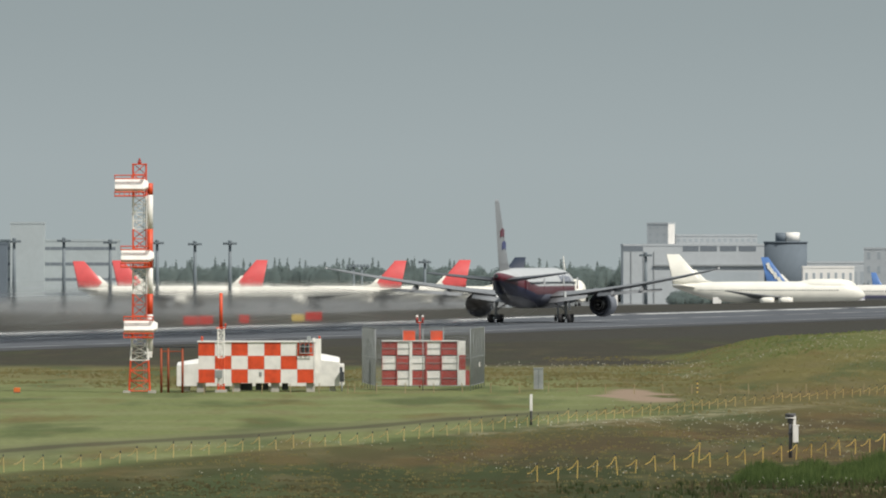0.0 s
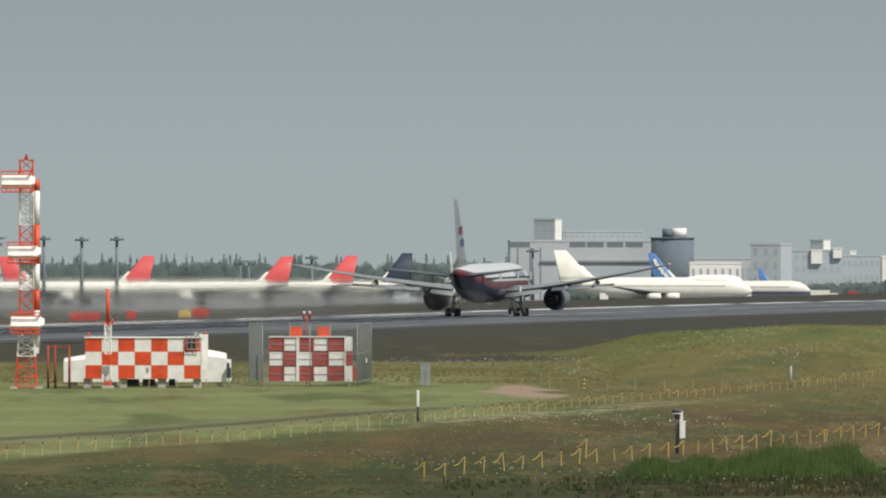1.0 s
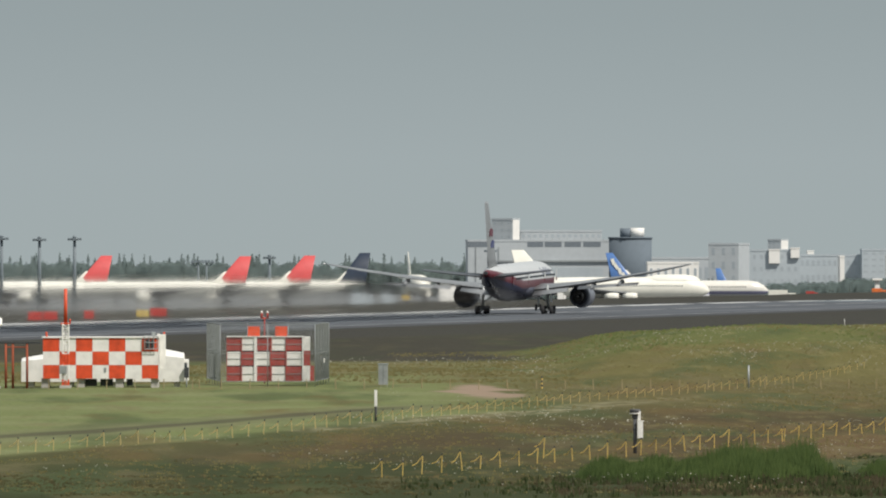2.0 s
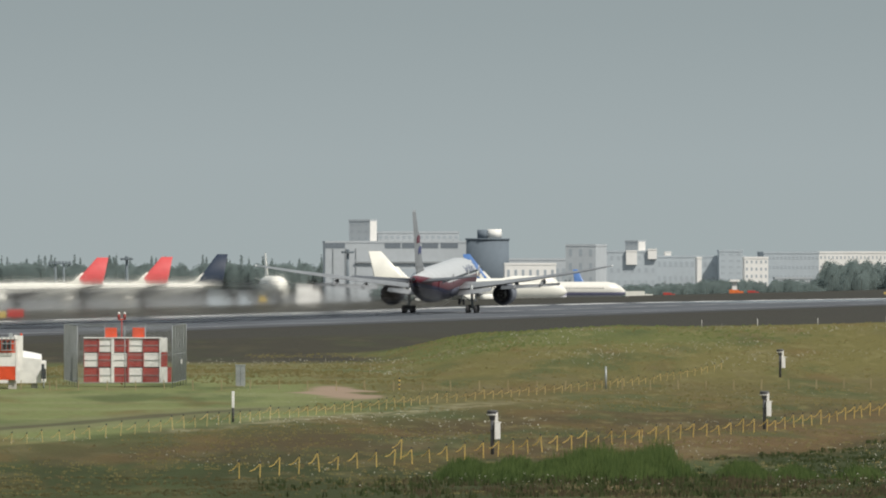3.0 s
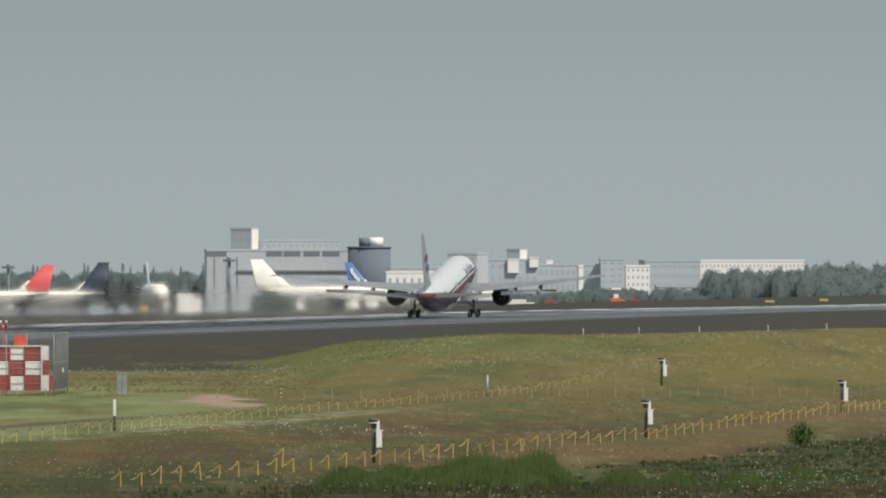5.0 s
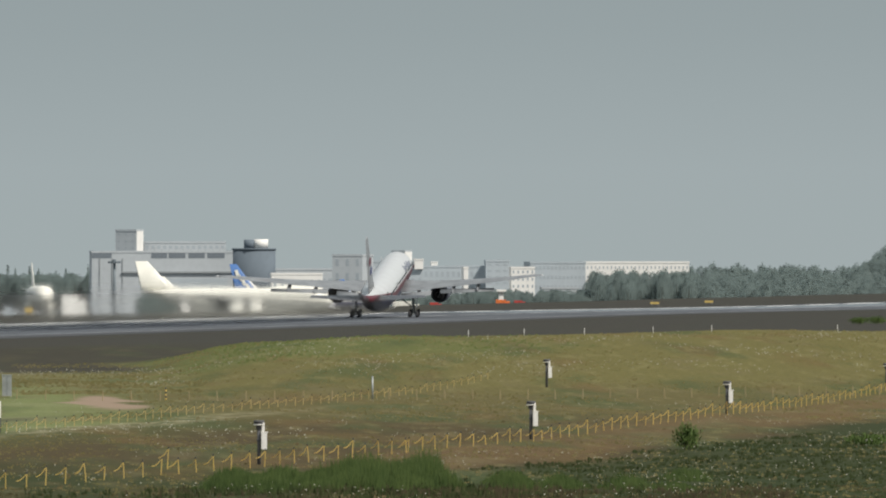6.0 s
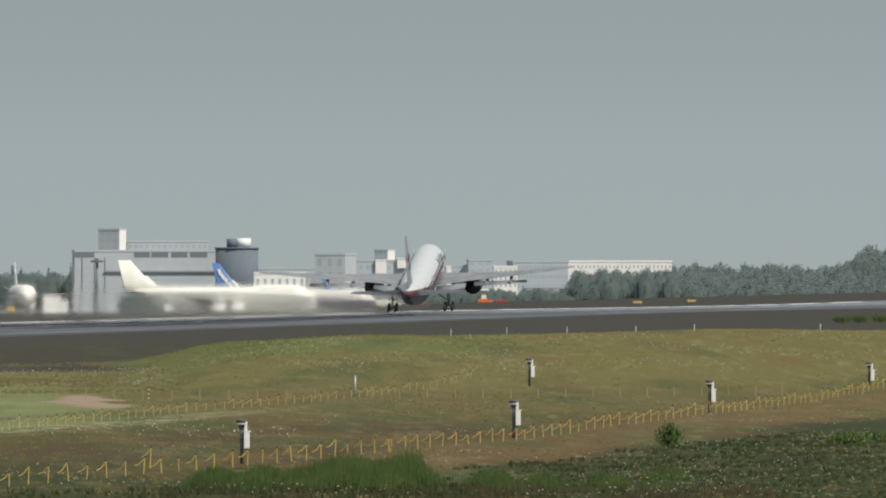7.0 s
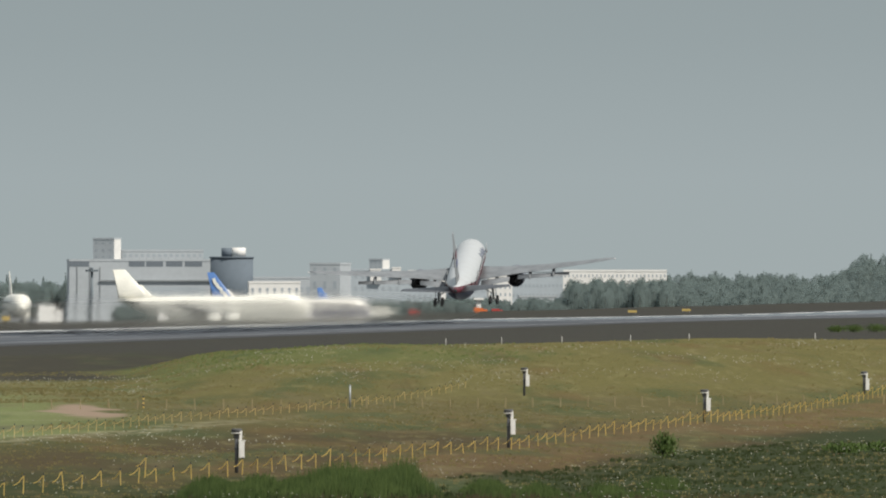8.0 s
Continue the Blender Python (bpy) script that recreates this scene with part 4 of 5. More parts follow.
def leaf_mesh(name, leaves, material):
    quads = [q for q, _ in leaves]
    me = bpy.data.meshes.new(name)
    me.from_pydata([tuple(p) for q in quads for p in q], [], [tuple(range(4 * k, 4 * k + 4)) for k in range(len(quads))])
    me.materials.append(material)
    me.normals_split_custom_set_from_vertices([tuple(w) for _, w in leaves for _ in range(4)])  # leaves shade with their crown
    return me


def woods(name, label, seed, spots):
    """spots: x, y, ground, height, radius, pointed."""
    rng = random.Random(seed)
    quads, trunks, cores = [], bmesh.new(), bmesh.new()
    for x, y, g, h, r, pointed in spots:
        rings = []
        for k in range(7):
            a = math.pi * (k + 0.3) / 6.6
            w = r * math.sin(a) * ((1.25 * k / 6.6 + 0.1) if pointed else 1.0) * 0.95
            rings.append([(x + w * math.cos(i * math.tau / 9) * rng.uniform(0.8, 1.15), y + w * math.sin(i * math.tau / 9), g + h * 0.54 + h * 0.45 * math.cos(a) * rng.uniform(0.93, 1.05)) for i in range(9)])
        rows = [[cores.verts.new(p) for p in ring] for ring in rings]
        for p, q in zip(rows, rows[1:]):
            for i in range(9):
                cores.faces.new((q[i], q[(i + 1) % 9], p[(i + 1) % 9], p[i])).smooth = True
        quads += crown(rng, x, y, g + h * 0.54, r, h * 0.48, pointed, 170)
        add_tube(trunks, (x, y, g - 0.3), (x, y, g + h * 0.7), 0.35, 0.1, 5)
    ob = tagged(new(name, leaf_mesh(name, quads, LEAF_HAZED)), label, "woods", kind="stuff")
    inner = part("inner_foliage", cores, LEAF_HAZED, ob)
    inner.data.normals_split_custom_set_from_vertices([tuple((v.normal * 0.35 + Vector((0.1, -0.45, 0.65))).normalized()) for v in inner.data.vertices])
    tagged(inner, kind="stuff")
    part("trunk", trunks, BARK, ob)


_r = random.Random(7)
spots = []
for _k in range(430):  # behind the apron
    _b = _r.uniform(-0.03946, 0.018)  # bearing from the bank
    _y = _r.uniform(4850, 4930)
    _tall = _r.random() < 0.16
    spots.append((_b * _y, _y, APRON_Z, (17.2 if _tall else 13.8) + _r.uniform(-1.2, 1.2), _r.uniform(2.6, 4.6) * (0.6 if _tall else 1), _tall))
woods("distant_woods", "distant line of trees in haze-paled green behind the apron", 3, spots)
spots = []
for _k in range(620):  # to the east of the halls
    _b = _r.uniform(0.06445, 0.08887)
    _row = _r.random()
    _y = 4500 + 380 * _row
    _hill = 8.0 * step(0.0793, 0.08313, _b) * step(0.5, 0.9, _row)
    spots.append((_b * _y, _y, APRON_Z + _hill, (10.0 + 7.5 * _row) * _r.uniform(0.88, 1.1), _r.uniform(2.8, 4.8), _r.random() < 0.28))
woods("distant_woods", "dense wood in haze-paled green rising to a low hill", 5, spots)
spots = []
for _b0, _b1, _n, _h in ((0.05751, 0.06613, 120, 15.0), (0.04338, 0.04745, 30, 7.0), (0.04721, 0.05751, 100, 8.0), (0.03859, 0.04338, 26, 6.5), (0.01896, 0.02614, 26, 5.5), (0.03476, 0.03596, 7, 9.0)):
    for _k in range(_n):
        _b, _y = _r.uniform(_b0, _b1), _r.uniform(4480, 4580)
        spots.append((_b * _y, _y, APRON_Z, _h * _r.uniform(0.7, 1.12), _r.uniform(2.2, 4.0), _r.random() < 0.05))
woods("apron_shrubbery", "trees and shrubs in haze-paled green before the buildings", 9, spots)


# ---- the glide-path station beside the runway ----
def lattice(owner, z0, z1, w0, w1, paint, bays, cx=0.0):
    """One painted length of a square lattice mast: four legs and zigzag bracing."""
    corners = [(-1, -1), (1, -1), (1, 1), (-1, 1)]
    for sx, sy in corners:
        part("leg", tube((cx + sx * w0, sy * w0, z0), (cx + sx * w1, sy * w1, z1), 0.055, seg=6), paint, owner)
    for k in range(4):
        (ax, ay), (bx, by) = corners[k], corners[(k + 1) % 4]
        for b in range(bays):
            t0, t1 = b / bays, (b + 1) / bays
            wa, wb = w0 + (w1 - w0) * t0, w0 + (w1 - w0) * t1
            za, zb = z0 + (z1 - z0) * t0, z0 + (z1 - z0) * t1
            p, q = (cx + ax * wa, ay * wa, za), (cx + bx * wb, by * wb, zb)
            if b % 2:
                p, q = (cx + bx * wa, by * wa, za), (cx + ax * wb, ay * wb, zb)
            part("brace", tube(p, q, 0.032, seg=5), paint, owner)
            part("cross_bar", tube((cx + ax * wa, ay * wa, za), (cx + bx * wa, by * wa, za), 0.03, seg=5), paint, owner)


def glide_path_mast():
    m = thing("antenna_mast", pose(-20.65, 803, 1.29), "red and white lattice antenna mast with three white antennas", "mast")
    h = lambda v: (692 - v) * 0.038
    bands = [(692, 637, RED, 3), (637, 597, WHITE, 3), (597, 518, RED, 4), (518, 472, WHITE, 4), (472, 402, RED, 4), (402, 343, WHITE, 4), (343, 285, RED, 3)]
    for v0, v1, paint, bays in bands:
        w = lambda v: 0.44 + 0.26 * step(560, 692, v)
        lattice(m, h(v0), h(v1), w(v0), w(v1), paint, bays)
    # cable duct beside the lattice, in the same bands
    for v0, v1, paint in ((626, 555, WHITE), (555, 518, RED), (518, 472, WHITE), (472, 402, RED), (402, 341, WHITE), (341, 320, RED)):
        part("cable_duct", tube((0.72, -0.15, h(v0)), (0.72, -0.15, h(v1)), 0.2, seg=14), paint, m)
    part("duct_outlet", box(0.48, 0.86, -0.4, 0.05, h(632), h(622), 0.03), WHITE, m)
    # inclined ladder rails
    for x in (0.3, 0.46):
        part("ladder_rail", tube((x, -0.55, h(690)), (x, -0.5, h(350)), 0.025, seg=5), GALV, m)
    for vc, x0, x1 in ((323, -1.65, 0.62), (450, -1.23, 1.0), (576, -1.04, 1.24)):
        zt, zb = h(vc - 11), h(vc + 11)
        # trough-shaped reflector: lit top slope, shaded underside, slanted ends
        sec = [(-0.62, zb + 0.04), (-0.74, zb + 0.16), (-0.30, zt), (0.0, zt), (0.0, zb), (-0.3, zb)]
        rings = []
        for x, k in ((x0, 1.0), (x0 + 0.03, 1.02), (x1 - 0.34, 1.02), (x1, 0.55)):
            zc = (zt + zb) / 2
            rings.append([(x, -0.55 + y * k, zc + (z - zc) * k) for y, z in sec])
        bm = add_loft(bmesh.new(), rings)
        for f in bm.faces:
            f.smooth = False
        part("antenna", bm, WHITE, m, "white trough-shaped antenna")
        for v, r in ((vc - 17, 0.04), (vc - 11, 0.04), (vc + 13, 0.05), (vc + 20, 0.05)):
            f = part("platform_rail", add_tube(add_tube(add_tube(bmesh.new(), (x0, -1.3, h(v)), (x1 - 0.3, -1.3, h(v)), r, seg=6), (x0, -1.3, h(v)), (x0, 0.4, h(v)), r, seg=6), (x1 - 0.3, -1.3, h(v)), (x1 - 0.3, 0.4, h(v)), r, seg=6), RED, m)
        for k in range(7):
            x = x0 + (x1 - 0.3 - x0) * k / 6
            part("rail_post", tube((x, -1.3, h(vc + 20)), (x, -1.3, h(vc + 13)), 0.03, seg=5), RED, m)
        for x in (x0, (x0 + x1) / 2, x1 - 0.3):
            part("rail_post", tube((x, -1.3, h(vc - 11)), (x, -1.3, h(vc - 17)), 0.03, seg=5), RED, m)
    part("top_frame", box(-0.5, 0.5, -0.5, 0.5, h(287), h(285)), RED, m)
    part("beacon", add_tube(tube((0, 0, h(285)), (0, 0, h(280)), 0.13, 0.13, 10), (0, 0, h(280)), (0, 0, h(275)), 0.09, 0.05, 10), DEEP_RED, m)
    for dx, dy in ((-0.85, -0.85), (0.85, -0.85), (-0.85, 0.85), (0.85, 0.85)):
        part("footing", box(dx - 0.25, dx + 0.25, dy - 0.25, dy + 0.25, -0.3, 0.03, 0.01), CONCRETE, m)


def cable_canopy():
    c = thing("cable_bridge", pose(-18.29, 806, 1.26), "flat grey cable bridge on rusty red posts", "cable bridge")
    part("deck", box(-1.4, 1.45, -0.5, 0.5, 2.95, 3.05, 0.01), STEEL_DARK, c)
    for x in (-0.95, -0.47, 0.5):
        for y in (-0.4, 0.4):
            part("post", tube((x, y, -0.2), (x, y, 2.95), 0.075, seg=8), RUSTY, c)
    part("tie", tube((-0.95, -0.4, 2.7), (0.5, -0.4, 2.7), 0.04, seg=6), RUSTY, c)


def equipment_shelter():
    s = thing("equipment_shelter", pose(-16.71, 806, 1.26), "red and white checkered equipment shelter raised on concrete blocks", "shelter")
    k = 0.039
    w, z0, z1 = 202 * k, 14 * k, 85 * k
    part("body", box(0.02, w - 0.02, 0.03, 3.4, z0, z1 - 0.05), WHITE, s)
    cw, ch = w / 7, (z1 - z0) / 3
    for r in range(3):
        for c in range(7):
            part("panel", box(c * cw + 0.006, (c + 1) * cw - 0.006, -0.02, 0.026, z1 - (r + 1) * ch + 0.006, z1 - r * ch - 0.006, 0.004), RED if (r + c) % 2 == 0 else WHITE, s)
    part("roof", box(-0.08, w + 0.1, -0.1, 3.5, z1, z1 + 0.09, 0.02), WHITE, s)
    part("end_wall", box(w, w + 0.08, -0.04, 3.45, z0 - 0.1, z1 + 0.04, 0.02), WHITE, s)
    part("gable_post", box(w + 0.1, w + 0.5, 0.5, 1.1, z0 + 0.6, z1 + 0.25, 0.04), WHITE, s)
    for x in (-3, 59, 127, 189):
        for y in (0.2, 2.6):
            part("footing", box(x * k, (x + 14) * k, y, y + 0.6, -0.3, z0, 0.03), CONCRETE, s)
    for x, a in ((74, 20), (100, 22), (146, 11)):
        part("underfloor_unit", box(x * k, (x + a) * k, 1.0, 2.0, 0.05, z0 - 0.04, 0.03), STEEL_DARK, s)
    part("hatch", box(107 * k, 111 * k, -0.06, -0.02, z0 + 0.45, z0 + 0.75, 0.01), GALV, s)
    # roof-edge cage with a lamp
    cage = bmesh.new()
    for x in (178, 186, 194, 200):
        add_tube(cage, (x * k, -0.25, z1 - 0.75), (x * k, -0.25, z1 + 0.15), 0.03, seg=5)
    for z in (z1 - 0.75, z1 - 0.3, z1 + 0.15):
        add_tube(cage, (177 * k, -0.25, z), (201 * k, -0.25, z), 0.03, seg=5)
    part("cage", cage, GALV, s)
    for x in (183, 192):
        part("cage_unit", box(x * k - 0.11, x * k + 0.11, -0.22, -0.04, z1 - 0.68, z1 - 0.1, 0.03), STEEL_DARK, s)
    part("roof_unit", box(190 * k, 197 * k, 0.3, 0.8, z1 + 0.09, z1 + 0.42, 0.05), GALV, s)
    part("roof_unit", box(199 * k, 205 * k, 0.5, 0.9, z1 + 0.09, z1 + 0.3, 0.04), WHITE, s)
    for x in (6, 212):
        part("obstruction_lamp", add_tube(tube((x * k, 0.6, z1 + 0.0), (x * k, 0.6, z1 + 0.26), 0.07, seg=8), (x * k, 0.6, z1 + 0.26), (x * k, 0.6, z1 + 0.42), 0.09, 0.05, 8), RED, s)


def white_cabin():
    c = thing("generator_cabin", pose(-12.63, 814, 1.25), "white generator cabin with a pitched roof and rounded end porch", "cabin")
    k = 0.039
    prof = [(-147, 0.4, 46), (-146, 8, 48), (-112, 8, 54), (104, 8, 64), (126, 8, 60), (140, 8, 57), (141, 8, 54)]
    rings = [[(x * k, 0.0, 0.25), (x * k, 0.0, 0.62 * t * k + 0.5), (x * k, 0.9, t * k), (x * k, 2.2, t * k), (x * k, 3.1, 0.62 * t * k + 0.5), (x * k, 3.1, 0.25)] for x, _, t in prof]
    bm = add_loft(bmesh.new(), rings)
    for f in bm.faces:
        f.smooth = False
    part("body", bm, WHITE, c)
    part("porch", box(139 * k, 149 * k, 0.3, 1.9, 0.3, 46 * k, 0.1), WHITE, c)
    part("door_window", box(140 * k, 146 * k, 0.24, 0.32, 20 * k, 40 * k, 0.02), GLASS_DARK, c)
    part("meter_box", box(141 * k, 149 * k, -0.35, -0.05, 14 * k, 32 * k, 0.03), STEEL_DARK, c)
    part("meter_post", tube((145 * k, -0.2, -0.2), (145 * k, -0.2, 14 * k), 0.05), GALV, c)
    for x in (-130, -60, 20, 90, 128):
        part("footing", box(x * k - 0.2, x * k + 0.2, 0.2, 2.8, -0.3, 0.25, 0.02), CONCRETE, c)


def monitor_pole():
    p = thing("monitor_pole", pose(-15.09, 802, 1.27), "thin red and white lattice monitor pole", "mast")
    k = 0.038
    lattice(p, 0, 14 * k, 0.2, 0.2, RED, 2)
    lattice(p, 14 * k, 40 * k, 0.2, 0.2, WHITE, 3)
    lattice(p, 40 * k, 60 * k, 0.2, 0.2, RED, 2)
    lattice(p, 60 * k, 113 * k, 0.2, 0.2, WHITE, 6)
    part("collar", box(-0.33, 0.33, -0.2, 0.2, 112 * k, 115 * k, 0.02), RED, p)
    part("mast_tube", tube((0, 0, 113 * k), (0, 0, 176 * k), 0.13, 0.11, 12), RED, p)
    part("collar_lamp", tube((0.3, 0, 115 * k), (0.3, 0, 122 * k), 0.06), RED, p)
    part("junction_box", box(-0.42, 0.1, -0.45, -0.22, 24 * k, 38 * k, 0.03), GALV, p)
    part("footing", box(-0.4, 0.4, -0.4, 0.4, -0.3, 0.12, 0.03), CONCRETE, p)


def wire_panel(p, q, z0, z1, gap=0.2, r=0.0055):
    """Diagonal wires both ways between two posts."""
    bm = bmesh.new()
    d, h = math.hypot(q[0] - p[0], q[1] - p[1]), z1 - z0
    at = lambda t, z: (p[0] + (q[0] - p[0]) * t / d, p[1] + (q[1] - p[1]) * t / d, z)
    k = -h
    while k < d:
        a, b = max(0.0, k), min(d, k + h)
        if b - a > 0.02:
            add_tube(bm, at(a, z0 + a - k), at(b, z0 + b - k), r, seg=3, caps=False)
            add_tube(bm, at(a, z1 - a + k), at(b, z1 - b + k), r, seg=3, caps=False)
        k += gap
    return bm


FENCE_GREY = surface("dull_fence_steel", (0.28, 0.295, 0.30), 0.6, 0.2, vary=0.15)


def compound():
    base = 1.4
    f = thing("chain_link_fence", pose(-1.41, 818, base), "tall grey chain-link fence round a small compound", "fence")
    k = 0.039
    h = 103 * k
    pts = [(-111, 22), (-84, 0), (85, 0), (111, 22)]
    pts = [(x * k, y) for x, y in pts]
    for (ax, ay), (bx, by), n in zip(pts, pts[1:] + pts[:1], (5, 2, 5, 3)):
        for i in range(n):
            t0, t1 = i / n, (i + 1) / n
            p, q = (ax + (bx - ax) * t0, ay + (by - ay) * t0), (ax + (bx - ax) * t1, ay + (by - ay) * t1)
            part("post", tube((*p, -0.3), (*p, h), 0.032, seg=8), FENCE_GREY, f)
            part("wire_panel", wire_panel(p, q, 0.08, h), FENCE_GREY, f)
            for z in (0.08, h * 0.5, h):
                part("rail", tube((*p, z), (*q, z), 0.02, seg=6), FENCE_GREY, f)
    part("warning_plate", box(101 * k, 103 * k, 10, 10.3, 1.3, 1.6), WHITE, f)
    c = thing("equipment_rack", pose(-4.23, 825, base), "dark red and white checkered equipment rack inside the compound", "equipment")
    k = 0.04
    edges = [(0, 24), (26, 47), (52, 75), (78, 102), (104, 131)]
    part("back_frame", box(0, 133 * k, 0.25, 2.2, 0.05, 76 * k), STEEL_DARK, c)
    for r, (t0, t1) in enumerate(((0, 26), (27, 52), (53, 77))):
        for i, (a, b) in enumerate(edges):
            part("panel", box(a * k, b * k, -0.02, 0.22, t0 * k + 0.03, t1 * k - 0.01, 0.02), DEEP_RED if (r + i) % 2 == 0 else WHITE, c)
            part("panel_rail", box(a * k, b * k, -0.06, -0.022, (t0 + t1) / 2 * k - 0.02, (t0 + t1) / 2 * k + 0.02), GALV, c)
        part("side_panel", box(133 * k, 145 * k, -0.1, 2.0, t0 * k + 0.03, t1 * k + 0.05, 0.02), WHITE if r != 1 else DEEP_RED, c)
    for a, b in ((-1, 0), (24, 26), (47, 52), (75, 78), (102, 104), (131, 134)):
        part("strut", box(a * k, b * k, -0.1, 0.02, 0, 79 * k, 0.01), WHITE if a in (47, 131) else DEEP_RED, c)
    part("low_cabinet", box(142 * k, 152 * k, 0.5, 1.4, 0.03, 27 * k, 0.03), DEEP_RED, c)
    part("roof_lip", box(-1 * k, 134 * k, -0.12, 2.3, 77.5 * k, 79 * k, 0.01), WHITE, c)
    for x in (36, 84):
        part("roof_box", box(x * k, (x + 21) * k, 0.3, 1.3, 79 * k, 96 * k, 0.04), RED, c)
    lamp = thing("obstruction_light", pose(-1.63, 830, base), "twin red obstruction lamps on a thin pole", "lamp")
    part("pole", tube((0, 0, -0.2), (0, 0, 110 * k), 0.05), DEEP_RED, lamp)
    for x in (-5, 5):
        part("lamp_base", tube((x * k, 0, 110 * k), (x * k, 0, 119 * k), 0.09, 0.09, 10), DEEP_RED, lamp)
        part("lamp_dome", add_loft(bmesh.new(), [[(x * k + q * math.cos(a), q * math.sin(a), 119 * k + z) for a in [i * math.tau / 10 for i in range(10)]] for z, q in ((0, 0.10), (0.08, 0.09), (0.14, 0.04))]), WHITE, lamp)
    part("cross_arm", box(-7 * k, 7 * k, -0.05, 0.05, 109 * k, 111 * k), RED, lamp)


glide_path_mast()
cable_canopy()
equipment_shelter()
white_cabin()
monitor_pole()
compound()
hut = thing("grey_cabinet", pose(6.68, 826, ground_z(6.6, 826) - 0.05), "plain grey metal cabinet standing in the grass", "cabinet")
part("body", box(-0.33, 0.33, -0.3, 0.3, 0, 1.463, 0.03), GALV, hut)
part("lid", box(-0.36, 0.36, -0.33, 0.33, 1.463 + 0.004, 1.543, 0.01), GALV, hut)
part("door_seam", box(-0.01, 0.01, -0.31, -0.29, 0.1, 1.384), STEEL_DARK, hut)


def marker_post(x, y, h, paint, label, r=0.05, bands=0):
    p = thing("marker_post", pose(x, y, ground_z(x, y)), label, "post")
    if bands:
        for k in range(bands):
            part("band", tube((0, 0, h * k / bands), (0, 0, h * (k + 1) / bands), r, seg=8), STEEL_DARK if k % 2 else paint, p)
    else:
        part("shaft", tube((0, 0, -0.2), (0, 0, h), r, r * 0.9, 10), paint, p)
        part("cap", tube((0, 0, h), (0, 0, h + 0.04), r * 1.1, r * 0.7, 10), paint, p)


marker_post(4.8, 643, 1.65, GREY_POST, "grey marker post with a white upper board", 0.07)
board_post = thing("marker_board", pose(4.8, 642.8, ground_z(4.8, 642.8)), "narrow white marker board on a grey post", "marker")
part("panel", box(-0.075, 0.075, -0.05, 0.1, 0.78, 1.68, 0.02), WHITE, board_post)
part("bracket", box(-0.03, 0.03, 0.08, 0.16, 0.9, 1.5), GALV, board_post)
marker_post(31.26, 800, 1.5, GALV, "grey weathered post in the grass", 0.07)
marker_post(17.24, 800, 0.85, YELLOW, "yellow and black banded marker post", 0.05, 6)
for _x in (47.45, 52.21, 57.36, 63.23, 68.24, 79.02):
    marker_post(_x, 1005, 0.55, WHITE, "thin white stake on the crest of the mound", 0.022)
drum = thing("orange_marker", pose(-28.88, 800, ground_z(-28.88, 800)), "small orange marker board in the grass", "marker")
part("panel", box(-0.22, 0.22, -0.04, 0.04, 0.05, 0.36, 0.02), ORANGE, drum)
part("foot", box(-0.24, 0.24, -0.15, 0.15, -0.1, 0.05, 0.02), STEEL_DARK, drum)


# ---- stakes in rows along the field ----
STAKE_OLD = surface("faded_yellow_plastic", (0.62, 0.46, 0.19), 0.7, vary=0.2)


def stake_model(h, paint=None):
    paint = paint or YELLOW
    s = thing("fence_stake", pose(0, 0, 0), "yellow plastic stake with a slanting stay and black cap", "stake", "yellow stake rows")
    part("post", tube((0, 0, -0.1), (0, 0, h), 0.019, 0.016, 6), paint, s)
    strap, bends = bmesh.new(), [(-0.02, 0, h - 0.02), (-0.10, 0.03, h * 0.82), (-0.20, 0.06, h * 0.63), (-0.31, 0.09, h * 0.52), (-0.42, 0.11, h * 0.48)]
    for a, b in zip(bends, bends[1:]):
        add_tube(strap, a, b, 0.017, 0.016, 5)
    part("stay", strap, paint, s)
    part("cap", tube((0, 0, h), (0, 0, h + 0.10), 0.03, 0.024, 6), STEEL_DARK, s, "black cap")
    return s


def along_line(points, gap):
    out, left = [], 0.0
    for (ax, ay), (bx, by) in zip(points, points[1:]):
        d = math.hypot(bx - ax, by - ay)
        t = left
        while t < d:
            out.append((ax + (bx - ax) * t / d, ay + (by - ay) * t / d))
            t += gap
        left = t - d
    return out


_r = random.Random(11)
stakes = [stake_model(0.70), stake_model(0.60), stake_model(0.80)]
low_stakes = [stake_model(0.58, STAKE_OLD), stake_model(0.52, STAKE_OLD), stake_model(0.66, STAKE_OLD)]
NEAR_ROW = [(3.9, 488), (15.9, 539), (24.4, 579), (32.6, 619), (49.7, 717), (70.4, 840), (77, 880)]
MID_ROW = [(-20.5, 503), (-10.2, 557), (0, 609), (4.85, 639), (17.3, 722), (30.5, 796), (42.5, 866)]
_first = True
for _row, _places in ((NEAR_ROW, along_line(NEAR_ROW[:3], 3.85) + along_line(NEAR_ROW[2:], 4.1)), (MID_ROW, along_line(MID_ROW, 3.9))):
    for _k, (_x, _y) in enumerate(_places):
        _m = pose(_x + _r.uniform(-0.04, 0.04), _y, ground_z(_x, _y) + _r.uniform(-0.06, 0.04), _r.uniform(-5, 5), _r.uniform(-5, 5), _r.uniform(-25, 25))
        if _k < 3:
            (stakes if _first else low_stakes)[_k].matrix_basis = _m
        else:
            copy_thing((low_stakes if _row is MID_ROW else stakes)[_r.choice((0, 0, 1, 1, 2))], _m)
    _first = False
tall = copy_thing(stakes[2], pose(11.3, 521, ground_z(11.3, 521) + 0.3, 0, 3, 5))
